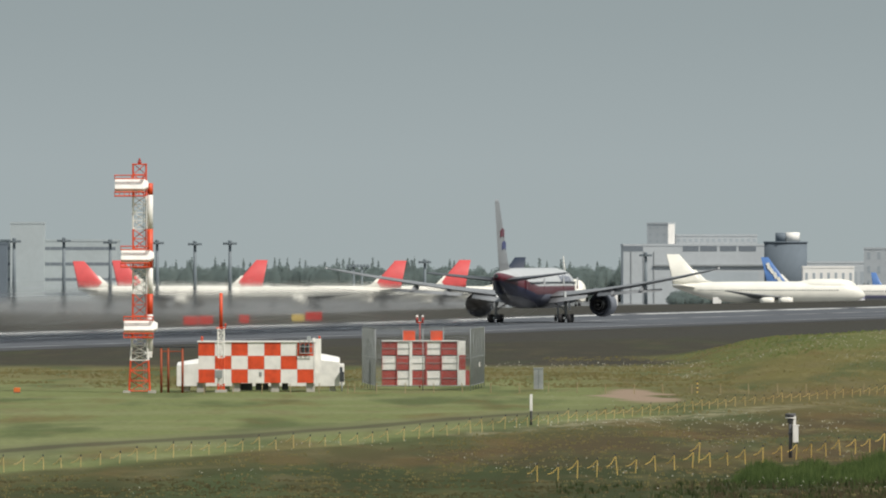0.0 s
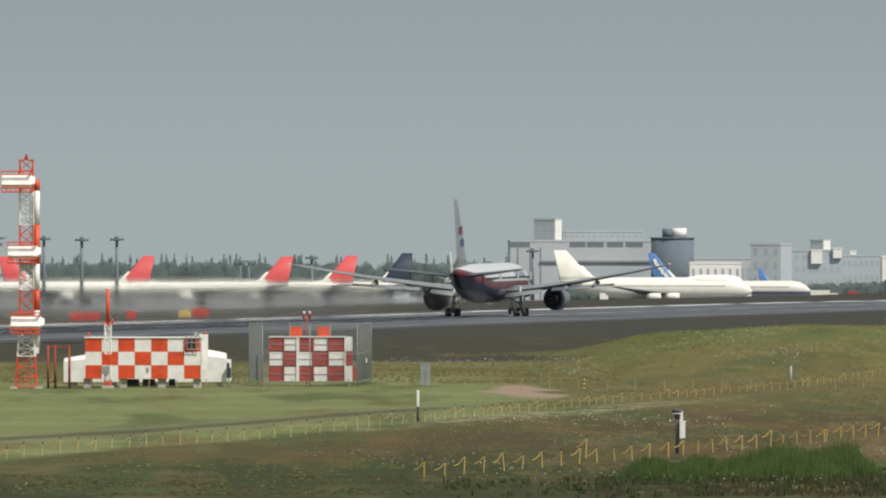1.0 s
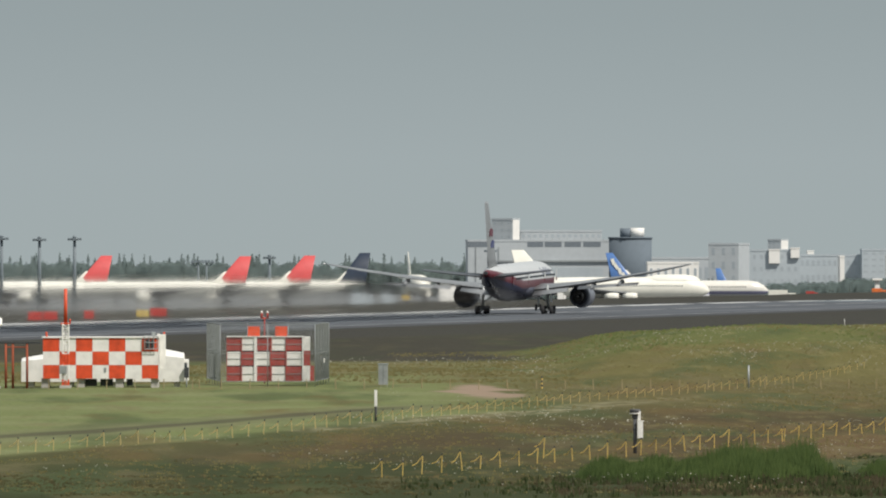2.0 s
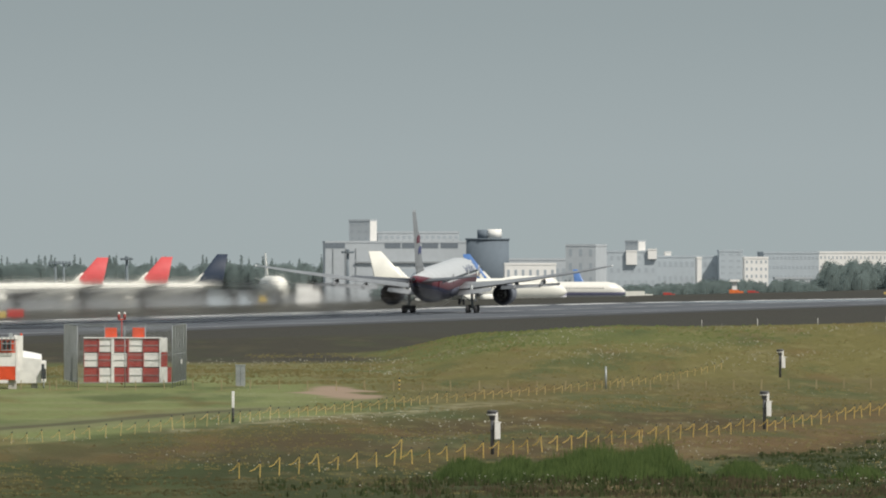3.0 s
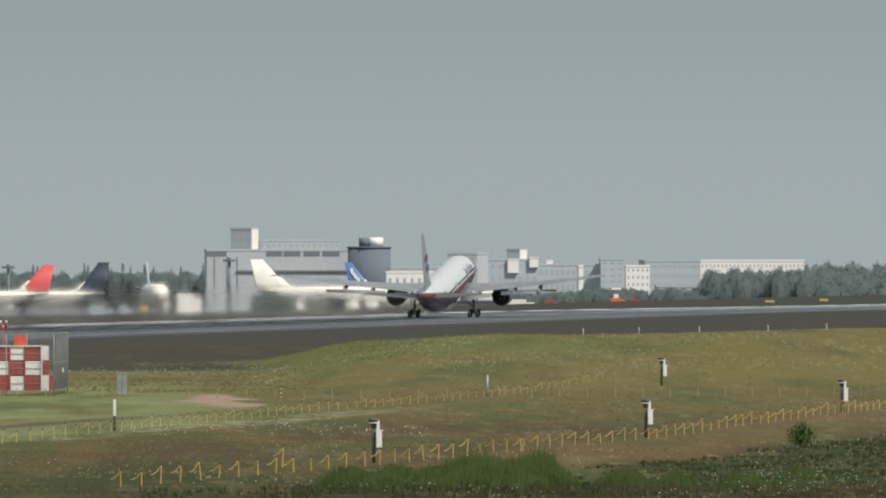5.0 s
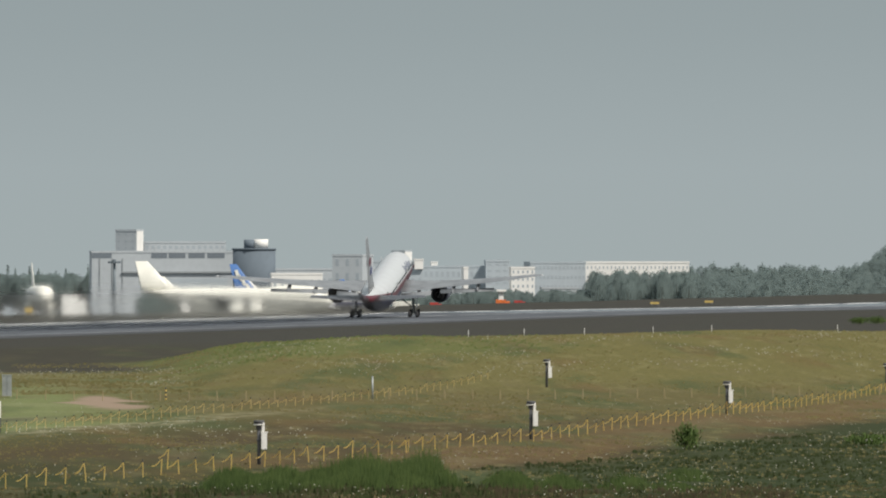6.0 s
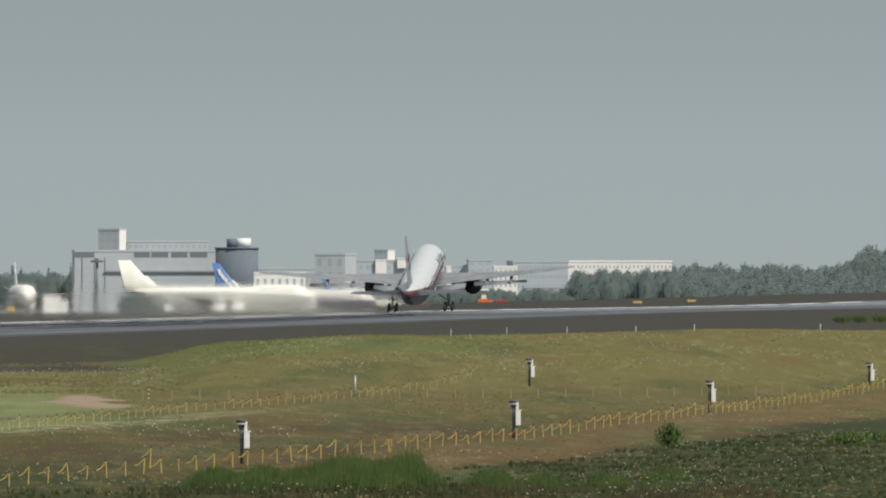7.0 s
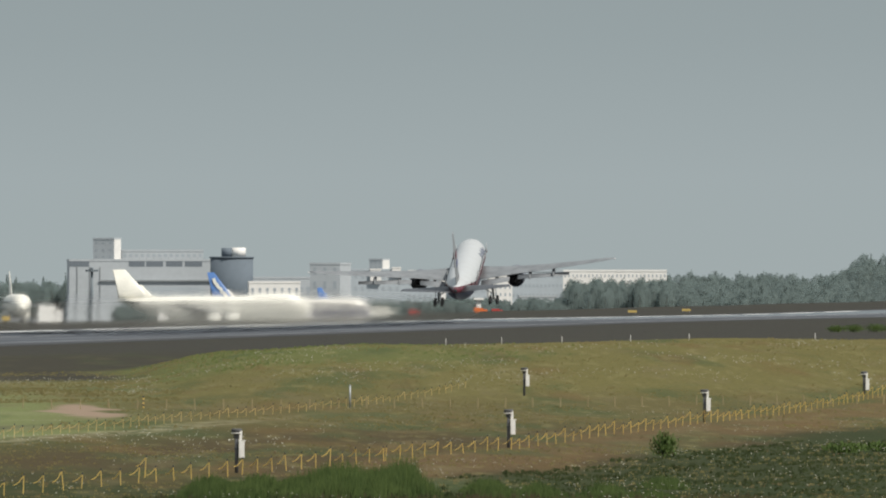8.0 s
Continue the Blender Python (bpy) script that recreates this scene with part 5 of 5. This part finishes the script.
thin = thing("thin_stake", pose(-6.0, 800, ground_z(-6.0, 800)), "thin weathered wooden stake in the grass", "stake", "thin stakes")
part("post", tube((0, 0, -0.1), (0, 0, 0.68), 0.035, 0.03, 6), surface("weathered_wood", (0.34, 0.27, 0.15), 0.85), thin)
for _k in range(1, 60):
    _x = -18.0 + 1.93 * _k
    _y = 795 + (0.55 * (_x - 32) if _x > 32 else 0)
    copy_thing(thin, pose(_x, _y, ground_z(_x, _y), _r.uniform(-4, 4), _r.uniform(-4, 4), 0))


# ---- sensor posts ----
def sensor_post(x, y, h):
    p = thing("sensor_post", pose(x, y, ground_z(x, y)), "grey post with a wide top pan and a white box", "sensor", "sensor posts")
    part("pole", tube((0, 0, -0.2), (0, 0, h - 0.1), 0.09, 0.085, 12), GREY_POST, p)
    turn = [i * math.tau / 18 for i in range(18)]
    part("top_pan", add_loft(bmesh.new(), [[(q * math.cos(a), q * math.sin(a), h + z) for a in turn] for z, q in ((-0.17, 0.05), (-0.165, 0.235), (-0.03, 0.25), (0.0, 0.23), (0.0, 0.02))]), GREY_POST, p)
    part("rim", add_loft(bmesh.new(), [[(q * math.cos(a), q * math.sin(a), h + z) for a in turn] for z, q in ((-0.235, 0.06), (-0.23, 0.25), (-0.18, 0.26), (-0.175, 0.06))]), WHITE, p, "off-white rim below the pan")
    part("pan_bracket", box(-0.14, 0.12, -0.12, 0.12, h - 0.42, h - 0.25, 0.02), GREY_POST, p)
    part("cable_cover", box(0.12, 0.25, -0.16, 0.1, h - 0.52, h - 0.10, 0.02), WHITE, p, "small white cable cover")
    b = part("white_box", box(0.10, 0.36, -0.2, 0.17, h - 1.34, h - 0.56, 0.025), WHITE, p)
    part("box_lid", box(0.08, 0.41, -0.21, 0.21, h - 0.576, h - 0.53, 0.015), WHITE, b)
    part("clamp", box(-0.11, 0.14, -0.11, 0.11, h - 0.95, h - 0.88, 0.01), STEEL_DARK, p)


for _x, _d, _top in ((16.05, 545, 3.24), (32.99, 628, 3.14), (49.96, 722, 3.24), (45.52, 845, 3.56), (70.37, 850, 3.23)):
    sensor_post(_x, _d, _top - ground_z(_x, _d))


# ---- grass, weeds, flowers ----
MEADOW = leafy("meadow_grass", (0.145, 0.145, 0.052), (0.255, 0.205, 0.092))
DRY_TUFT = leafy("dry_grass", (0.120, 0.095, 0.045), (0.210, 0.165, 0.085))
BUSH_GREEN = leafy("bush_leaves", (0.075, 0.125, 0.034), (0.130, 0.190, 0.055))
WEED_GREEN = leafy("tall_green_weeds", (0.032, 0.060, 0.014), (0.095, 0.135, 0.038))
CREST_GREEN = leafy("fresh_green_weeds", (0.110, 0.150, 0.045), (0.190, 0.215, 0.078))
FRINGE_GREEN = leafy("low_green_weeds", (0.036, 0.053, 0.017), (0.062, 0.078, 0.027))
DEAD_GRASS = leafy("dead_brown_grass", (0.050, 0.042, 0.022), (0.095, 0.075, 0.042))
OLIVE_WEED = leafy("low_olive_weeds", (0.072, 0.066, 0.028), (0.116, 0.100, 0.045))
PETAL = surface("white_petals", (0.40, 0.39, 0.31), 0.8, vary=0.1, bump=0.0)


def tufts(name, label, spots, material, seed, blades=4, width=0.022, lean=0.35):
    """Blades of grass: spots are x, y, height."""
    rng = np.random.default_rng(seed)
    n = len(spots)
    base = np.array([(x, y, ground_z(x, y) - 0.02) for x, y, _ in spots])
    hgt = np.array([h for _, _, h in spots])
    verts = []
    for _ in range(blades):
        a = rng.uniform(0, 2 * np.pi, n)
        off = rng.normal(0, 0.10, (n, 2)) * (0.5 + hgt[:, None])
        foot = base.copy()
        foot[:, :2] += off
        h = hgt * rng.uniform(0.55, 1.15, n)
        w = width * rng.uniform(0.6, 1.5, n)
        tip = foot + np.stack([np.cos(a) * h * lean * rng.uniform(0.2, 1.2, n), np.sin(a) * h * lean, h], 1)
        mid = foot * 0.5 + tip * 0.5 + np.stack([np.zeros(n), np.zeros(n), h * 0.12], 1)
        s = np.stack([w, 0.4 * w * np.sin(a), np.zeros(n)], 1)
        verts.append(np.stack([foot - s, foot + s, mid + s * 0.8, tip, mid - s * 0.8], 1))
    v = np.concatenate(verts).reshape(-1, 3)
    me = bpy.data.meshes.new(name)
    me.from_pydata(v.tolist(), [], [tuple(range(5 * k, 5 * k + 5)) for k in range(len(v) // 5)])
    me.materials.append(material)
    me.normals_split_custom_set_from_vertices([(0.05, -0.3, 0.95)] * len(me.vertices))  # blades shade like the sward they form
    return tagged(new(name, me), label, "grass", kind="stuff")


def wedge(rng, d0, d1, b0=-0.04041, b1=0.08887):
    """A random spot of the field between two distances, within the sweep of the view."""
    d = math.sqrt(rng.uniform(d0 * d0, d1 * d1))
    return rng.uniform(b0, b1) * d, d


_r = random.Random(21)


def patchy(x, y, s, seed):
    return noise.noise((x * s, y * s * 0.4, seed))


def r2(x, y):
    """Over 1 outside the bare patch."""
    return ((x - 12.2) / 2.6) ** 2 + ((y - 782) / 36) ** 2


spots = []
for _k in range(6500):
    x, y = wedge(_r, 455, 640)
    if patchy(x, y, 0.12, 1.0) > -0.15 and not (x < 12 and y > 600 + 5.5 * x):
        spots.append((x, y, _r.uniform(0.05, 0.13)))
tufts("meadow_grass", "rough dry and green meadow grass", spots, MEADOW, 1)
spots = []
for _k in range(1600):
    x, y = wedge(_r, 455, 700)
    if patchy(x, y, 0.09, 7.0) > 0.08 and not (x < 12 and y > 600 + 5.5 * x):
        spots.append((x, y, _r.uniform(0.05, 0.15)))
tufts("dry_grass", "patches of straw-coloured dry grass", spots, DRY_TUFT, 2)
spots = []
for _k in range(13000):
    x, y = wedge(_r, 690, 1090)
    if x > 9 and r2(x, y) > 1.5 and patchy(x, y, 0.07, 3.0) > -0.1:
        spots.append((x, y, _r.uniform(0.05, 0.15)))
tufts("mound_grass", "uneven yellow-green grass on the mound", spots, MEADOW, 3, 4, 0.03)
spots = []
for _k in range(6000):
    x, y = wedge(_r, 830, 965, -0.04041, 0.02471)
    if patchy(x, y, 0.12, 4.0) > -0.2 and not (-5.64 < x < 2.98 and y < 845) and not (-26 < x < -6 and y < 822):
        spots.append((x, y, _r.uniform(0.08, 0.20)))
tufts("rank_grass", "pale rank grass along the edge of the field", spots, MEADOW, 4, 4, 0.03)
spots = []
_weed = random.Random(77)
for _k in range(46):  # tall green weeds below the near stakes, clump by clump
    if _k < 38:
        b = _weed.uniform(0.0262, 0.0446)
        size = _weed.uniform(0.3, 0.75) + 0.75 * step(0.034, 0.039, b) * _weed.random()
    else:
        b, size = (_weed.uniform(0.0502, 0.0516) if _k < 42 else _weed.uniform(0.054, 0.066)), _weed.uniform(0.3, 0.6)
    d = _weed.uniform(482, 508)
    for _n in range(230):
        u, v = _weed.gauss(0, 0.34 + 0.22 * size), _weed.gauss(0, 2.2)
        spots.append((b * d + u, d + v, size * math.exp(-u * u * 0.9) * _weed.uniform(0.35, 1.25)))
tufts("tall_weeds", "dense tall green weeds and grasses in uneven clumps", spots, WEED_GREEN, 5, 6, 0.014, 0.25)
spots = []
for _k in range(3200):  # dead stems before the weeds
    x, y = wedge(_r, 447, 484, 0.010, 0.075)
    if patchy(x, y, 0.3, 31.0) > 0.0 and _r.random() < step(0.012, 0.04, x / y):
        spots.append((x, y, _r.uniform(0.1, 0.38)))
tufts("dead_grass", "brown dead grass and stems before the green weeds", spots, DEAD_GRASS, 9, 4, 0.012, 0.3)
spots = []
for _k in range(13000):  # a low green fringe at the foot of the bank
    x, y = wedge(_r, 447, 640, 0.006, 0.08887)
    edge = max(480, 384 + 5.45 * x) + 20 * patchy(x, y, 0.2, 9.0)
    if y < edge and patchy(x, y, 0.35, 2.0) > -0.12 and _r.random() < step(0.006, 0.032, x / y + 0.006 * patchy(x, y, 0.25, 6.0)):
        spots.append((x, y, _r.uniform(0.14, 0.36) if x < 25 else _r.uniform(0.06, 0.2)))
tufts("green_fringe", "low green weeds at the foot of the bank", spots, FRINGE_GREEN, 8, 5, 0.02, 0.5)
spots = []
for _k in range(6000):
    x, y = wedge(_r, 452, 490, -0.04041, 0.08887)
    if patchy(x, y, 0.2, 17.0) > -0.1:
        spots.append((x, y, _r.uniform(0.04, 0.11)))
tufts("low_weeds", "low olive and green weeds", spots, OLIVE_WEED, 6, 4, 0.022)
spots = []
for _k in range(6000):
    x, y = wedge(_r, 930, 1080, 0.01753, 0.08887)
    if patchy(x, y, 0.09, 5.0) > 0.0 and step(22, 27, x) > _r.random() > step(38, 58, x):
        spots.append((x, y, _r.uniform(0.06, 0.2)))
tufts("crest_weeds", "fresh green weeds along the crest of the mound", spots, CREST_GREEN, 7, 4, 0.035)


def flowers(name, label, spots, seed):
    rng = random.Random(seed)
    verts, faces = [], []
    for x, y, h, s in spots:
        c = Vector((x, y, ground_z(x, y) + h))
        for _ in range(2):
            a = Vector((rng.gauss(0.3, 0.35), rng.gauss(-1, 0.35), rng.gauss(1, 0.35))).normalized()
            b = a.orthogonal().normalized() * s
            e = a.cross(b).normalized() * s
            k = len(verts)
            verts += [tuple(c + p) for p in (b, (b + e) * 0.7, e, (e - b) * 0.7, -b, (-b - e) * 0.7, -e, (b - e) * 0.7)]
            faces.append(tuple(range(k, k + 8)))
    me = bpy.data.meshes.new(name)
    me.from_pydata(verts, [], faces)
    me.materials.append(PETAL)
    tagged(new(name, me), label, "flowers", kind="stuff")


spots = []
for _k in range(6500):
    x, y = wedge(_r, 450, 780, -0.02796, 0.08887)
    if patchy(x, y, 0.11, 12.0) > 0.22 and not (x < 6 and y > 580):
        spots.append((x, y, _r.uniform(0.15, 0.5), _r.uniform(0.012, 0.028)))
for _k in range(2600):
    x, y = wedge(_r, 860, 975, 0.01896, 0.08887)
    if patchy(x, y, 0.10, 15.0) > 0.08:
        spots.append((x, y, _r.uniform(0.2, 0.5), _r.uniform(0.018, 0.04)))
for _k in range(140):
    x, y = wedge(_r, 628, 652, 0.00555, 0.03428)
    spots.append((x, y, _r.uniform(0.1, 0.4), _r.uniform(0.018, 0.04)))
for _k in range(110):
    x, y = wedge(_r, 940, 965, 0.00316, 0.02279)
    spots.append((x, y, _r.uniform(0.3, 0.6), _r.uniform(0.02, 0.045)))
for _k in range(260):
    x, y = wedge(_r, 447, 600, 0.052, 0.08887)
    if y < 384 + 5.45 * x:
        spots.append((x, y, _r.uniform(0.2, 0.5), _r.uniform(0.015, 0.03)))
flowers("white_wildflowers", "scattered clumps of small white wildflowers", spots, 31)


def bush(x, y, w, h, n, label, seed):
    rng = random.Random(seed)
    g = ground_z(x, y)
    b = thing("bush", pose(x, y, g), label, "bush", "bushes in the meadow")
    quads = []
    for _ in range(n):
        d = Vector((rng.gauss(0, 1), rng.gauss(0, 1), rng.gauss(0, 1))).normalized() * rng.random() ** 0.8 * rng.uniform(0.8, 1.2)
        c = Vector((d.x * w, d.y * w, h * 0.5 + d.z * h * 0.5))
        s = rng.uniform(0.02, 0.045)
        a = Vector((rng.gauss(0, 1), rng.gauss(0, 1), 0.0)).normalized()
        e = Vector((d.x * 0.5, d.y * 0.5, 1.0)).normalized() * s * 3.0  # leaves stand upright and spread outwards
        p = a.cross(e).normalized() * s
        quads.append(((c + p, c + e, c - p, c - e), Vector((d.x * 0.3, -0.3, 0.9)).normalized()))
    f = new("foliage", leaf_mesh("foliage", quads, BUSH_GREEN))
    f.parent = b
    for k in range(5):
        a = k * 1.26
        part("stem", tube((0, 0, -0.1), (0.6 * w * math.cos(a), 0.6 * w * math.sin(a), h * 0.7), 0.015, 0.006, 5), BARK, b)


for _x, _d, _w, _h in ((38.49, 585, 0.72, 1.4), (48.73, 600, 1.2, 0.55), (50.87, 605, 1.0, 0.5)):
    bush(_x, _d, _w, _h, 900, "leafy dark green bush in the meadow", round(_d * 7 + _x))


for _k in range(6):
    bush(141.0 + 2.9 * _k, 1752 + 3 * (_k % 2), 1.7, 1.1 + 0.15 * (_k % 3), 1500, "low dark green shrub beside the runway", 300 + _k)


# ---- the hot exhaust that trails behind the engines: it bends and greys what lies beyond ----
def plume_material():
    m, nt, p = nodes_of("exhaust_haze")
    n, l = nt.nodes, nt.links
    p.inputs["Base Color"].default_value, p.inputs["Roughness"].default_value = (0.66, 0.63, 0.58, 1), 1.0
    p.inputs["Specular IOR Level"].default_value = 0.0
    tc, sep, t = n.new("ShaderNodeTexCoord"), n.new("ShaderNodeSeparateXYZ"), n.new("ShaderNodeTexNoise")
    t.inputs["Scale"].default_value, t.inputs["Detail"].default_value = 0.16, 3
    l.new(tc.outputs["Object"], t.inputs["Vector"])
    l.new(tc.outputs["Object"], sep.inputs[0])

    def fade(socket, a, b, top=1.0):
        r = n.new("ShaderNodeMapRange")
        r.interpolation_type = "SMOOTHSTEP"
        l.new(socket, r.inputs[0])
        r.inputs[1].default_value, r.inputs[2].default_value, r.inputs[4].default_value = a, b, top
        return r.outputs[0]

    def times(a, b):
        k = n.new("ShaderNodeMath")
        k.operation = "MULTIPLY"
        l.new(a, k.inputs[0])
        l.new(b, k.inputs[1])
        return k.outputs[0]

    thick = times(times(fade(sep.outputs[2], 8.0, 3.6), fade(sep.outputs[1], -16, -60)), fade(sep.outputs[1], -520, -380))
    bend = n.new("ShaderNodeBsdfRefraction")
    bend.inputs["IOR"].default_value, bend.inputs["Roughness"].default_value = 1.00007, 0.4
    rise = n.new("ShaderNodeBump")
    rise.inputs["Strength"].default_value, rise.inputs["Distance"].default_value = 1.0, 1.2
    l.new(t.outputs[0], rise.inputs["Height"])
    l.new(rise.outputs[0], bend.inputs["Normal"])
    soot, mx = n.new("ShaderNodeMixShader"), n.new("ShaderNodeMixShader")
    l.new(fade(t.outputs[0], 0.3, 0.75, 0.05), soot.inputs[0])
    l.new(bend.outputs[0], soot.inputs[1])
    l.new(p.outputs[0], soot.inputs[2])
    clear = n.new("ShaderNodeBsdfTransparent")
    share = n.new("ShaderNodeMath")
    share.operation = "MULTIPLY"
    share.inputs[1].default_value = 0.4
    l.new(thick, share.inputs[0])
    l.new(share.outputs[0], mx.inputs[0])
    l.new(clear.outputs[0], mx.inputs[1])
    l.new(soot.outputs[0], mx.inputs[2])
    l.new(mx.outputs[0], n["Material Output"].inputs[0])
    return m


HAZE = plume_material()
PLUME = thing("exhaust_plume", pose(0, 0, 0), "thin grey-brown exhaust haze trailing over the runway", "smoke", kind="stuff")
for _k, _q in enumerate((1.0, 0.78, 0.56)):
    _rings = []
    for _j in range(45):
        _y = -14 - 11.6 * _j
        _w, _h = (11 + 9 * step(0, 30, _j)) * _q, (2.3 + 2.1 * step(0, 22, _j)) * _q
        _end = min(1.0, 0.1 + 0.4 * min(_j, 44 - _j))
        _rings.append([(-2.0 + _w * _end * math.cos(_b) * (1 + 0.12 * noise.noise((_k * 3, _j * 0.5, _b))), _y, 0.25 + _h + _h * _end * math.sin(_b) * (1 + 0.10 * noise.noise((_k, _j * 0.45, _b * 1.3)))) for _b in [i * math.tau / 18 for i in range(18)]])
    part("puff", add_loft(bmesh.new(), _rings), HAZE, PLUME)


# ---- motion ----
JET_ROWS = [  # seconds, metres along the runway, lift of the hull, nose up, heading, gear let down, left wing down
    (0.0, 0.0, 0.0, 0.0, 9.9, 0.0, 0),
    (1.0, 61.1, 0.0, 0.3, 9.8, 0.0, 0),
    (2.5, 162.1, 0.0, 1.5, 9.6, 0.0, 0),
    (3.0, 196.5, 0.05, 2.6, 9.5, 0.05, 0),
    (3.5, 231.0, 0.1, 4.0, 9.3, 0.1, 0),
    (4.0, 264.5, 0.15, 5.0, 9.1, 0.15, 0),
    (4.5, 298.5, 0.2, 5.8, 9.0, 0.2, 0),
    (5.0, 332.5, 0.25, 6.6, 8.8, 0.25, 0),
    (5.5, 366.8, 0.35, 7.4, 8.4, 0.35, 0),
    (6.0, 401.0, 0.7, 8.1, 8.0, 0.7, 0.2),
    (6.5, 435.5, 1.2, 8.7, 7.4, 0.95, 0.6),
    (7.0, 470.2, 1.7, 9.0, 6.9, 0.9, 1.0),
    (7.5, 505.2, 2.9, 9.3, 6.4, 0.9, 1.8),
    (8.0, 540.6, 4.5, 9.6, 5.9, 0.9, 2.6),
]


def motions():
    walk(JET, [(t, Matrix.Translation(on_runway(a, 0, 0.08 + z)) @ pose(0, 0, 0, 0, 0, -head) @ pose(0, 0, 0, nose) @ pose(0, 0, 0, 0, -roll)) for t, a, z, nose, head, down, roll in JET_ROWS])
    for leg in MAIN_GEAR.values():
        walk(leg, [(t, pose(0, 0, -down)) for t, a, z, nose, head, down, roll in JET_ROWS])
    walk(PLUME, [(t, Matrix.Translation(on_runway(a, 0, 0.08)) @ pose(0, 0, 0, 0, 0, -RUN_DEG)) for t, a, z, nose, head, down, roll in JET_ROWS])


motions()
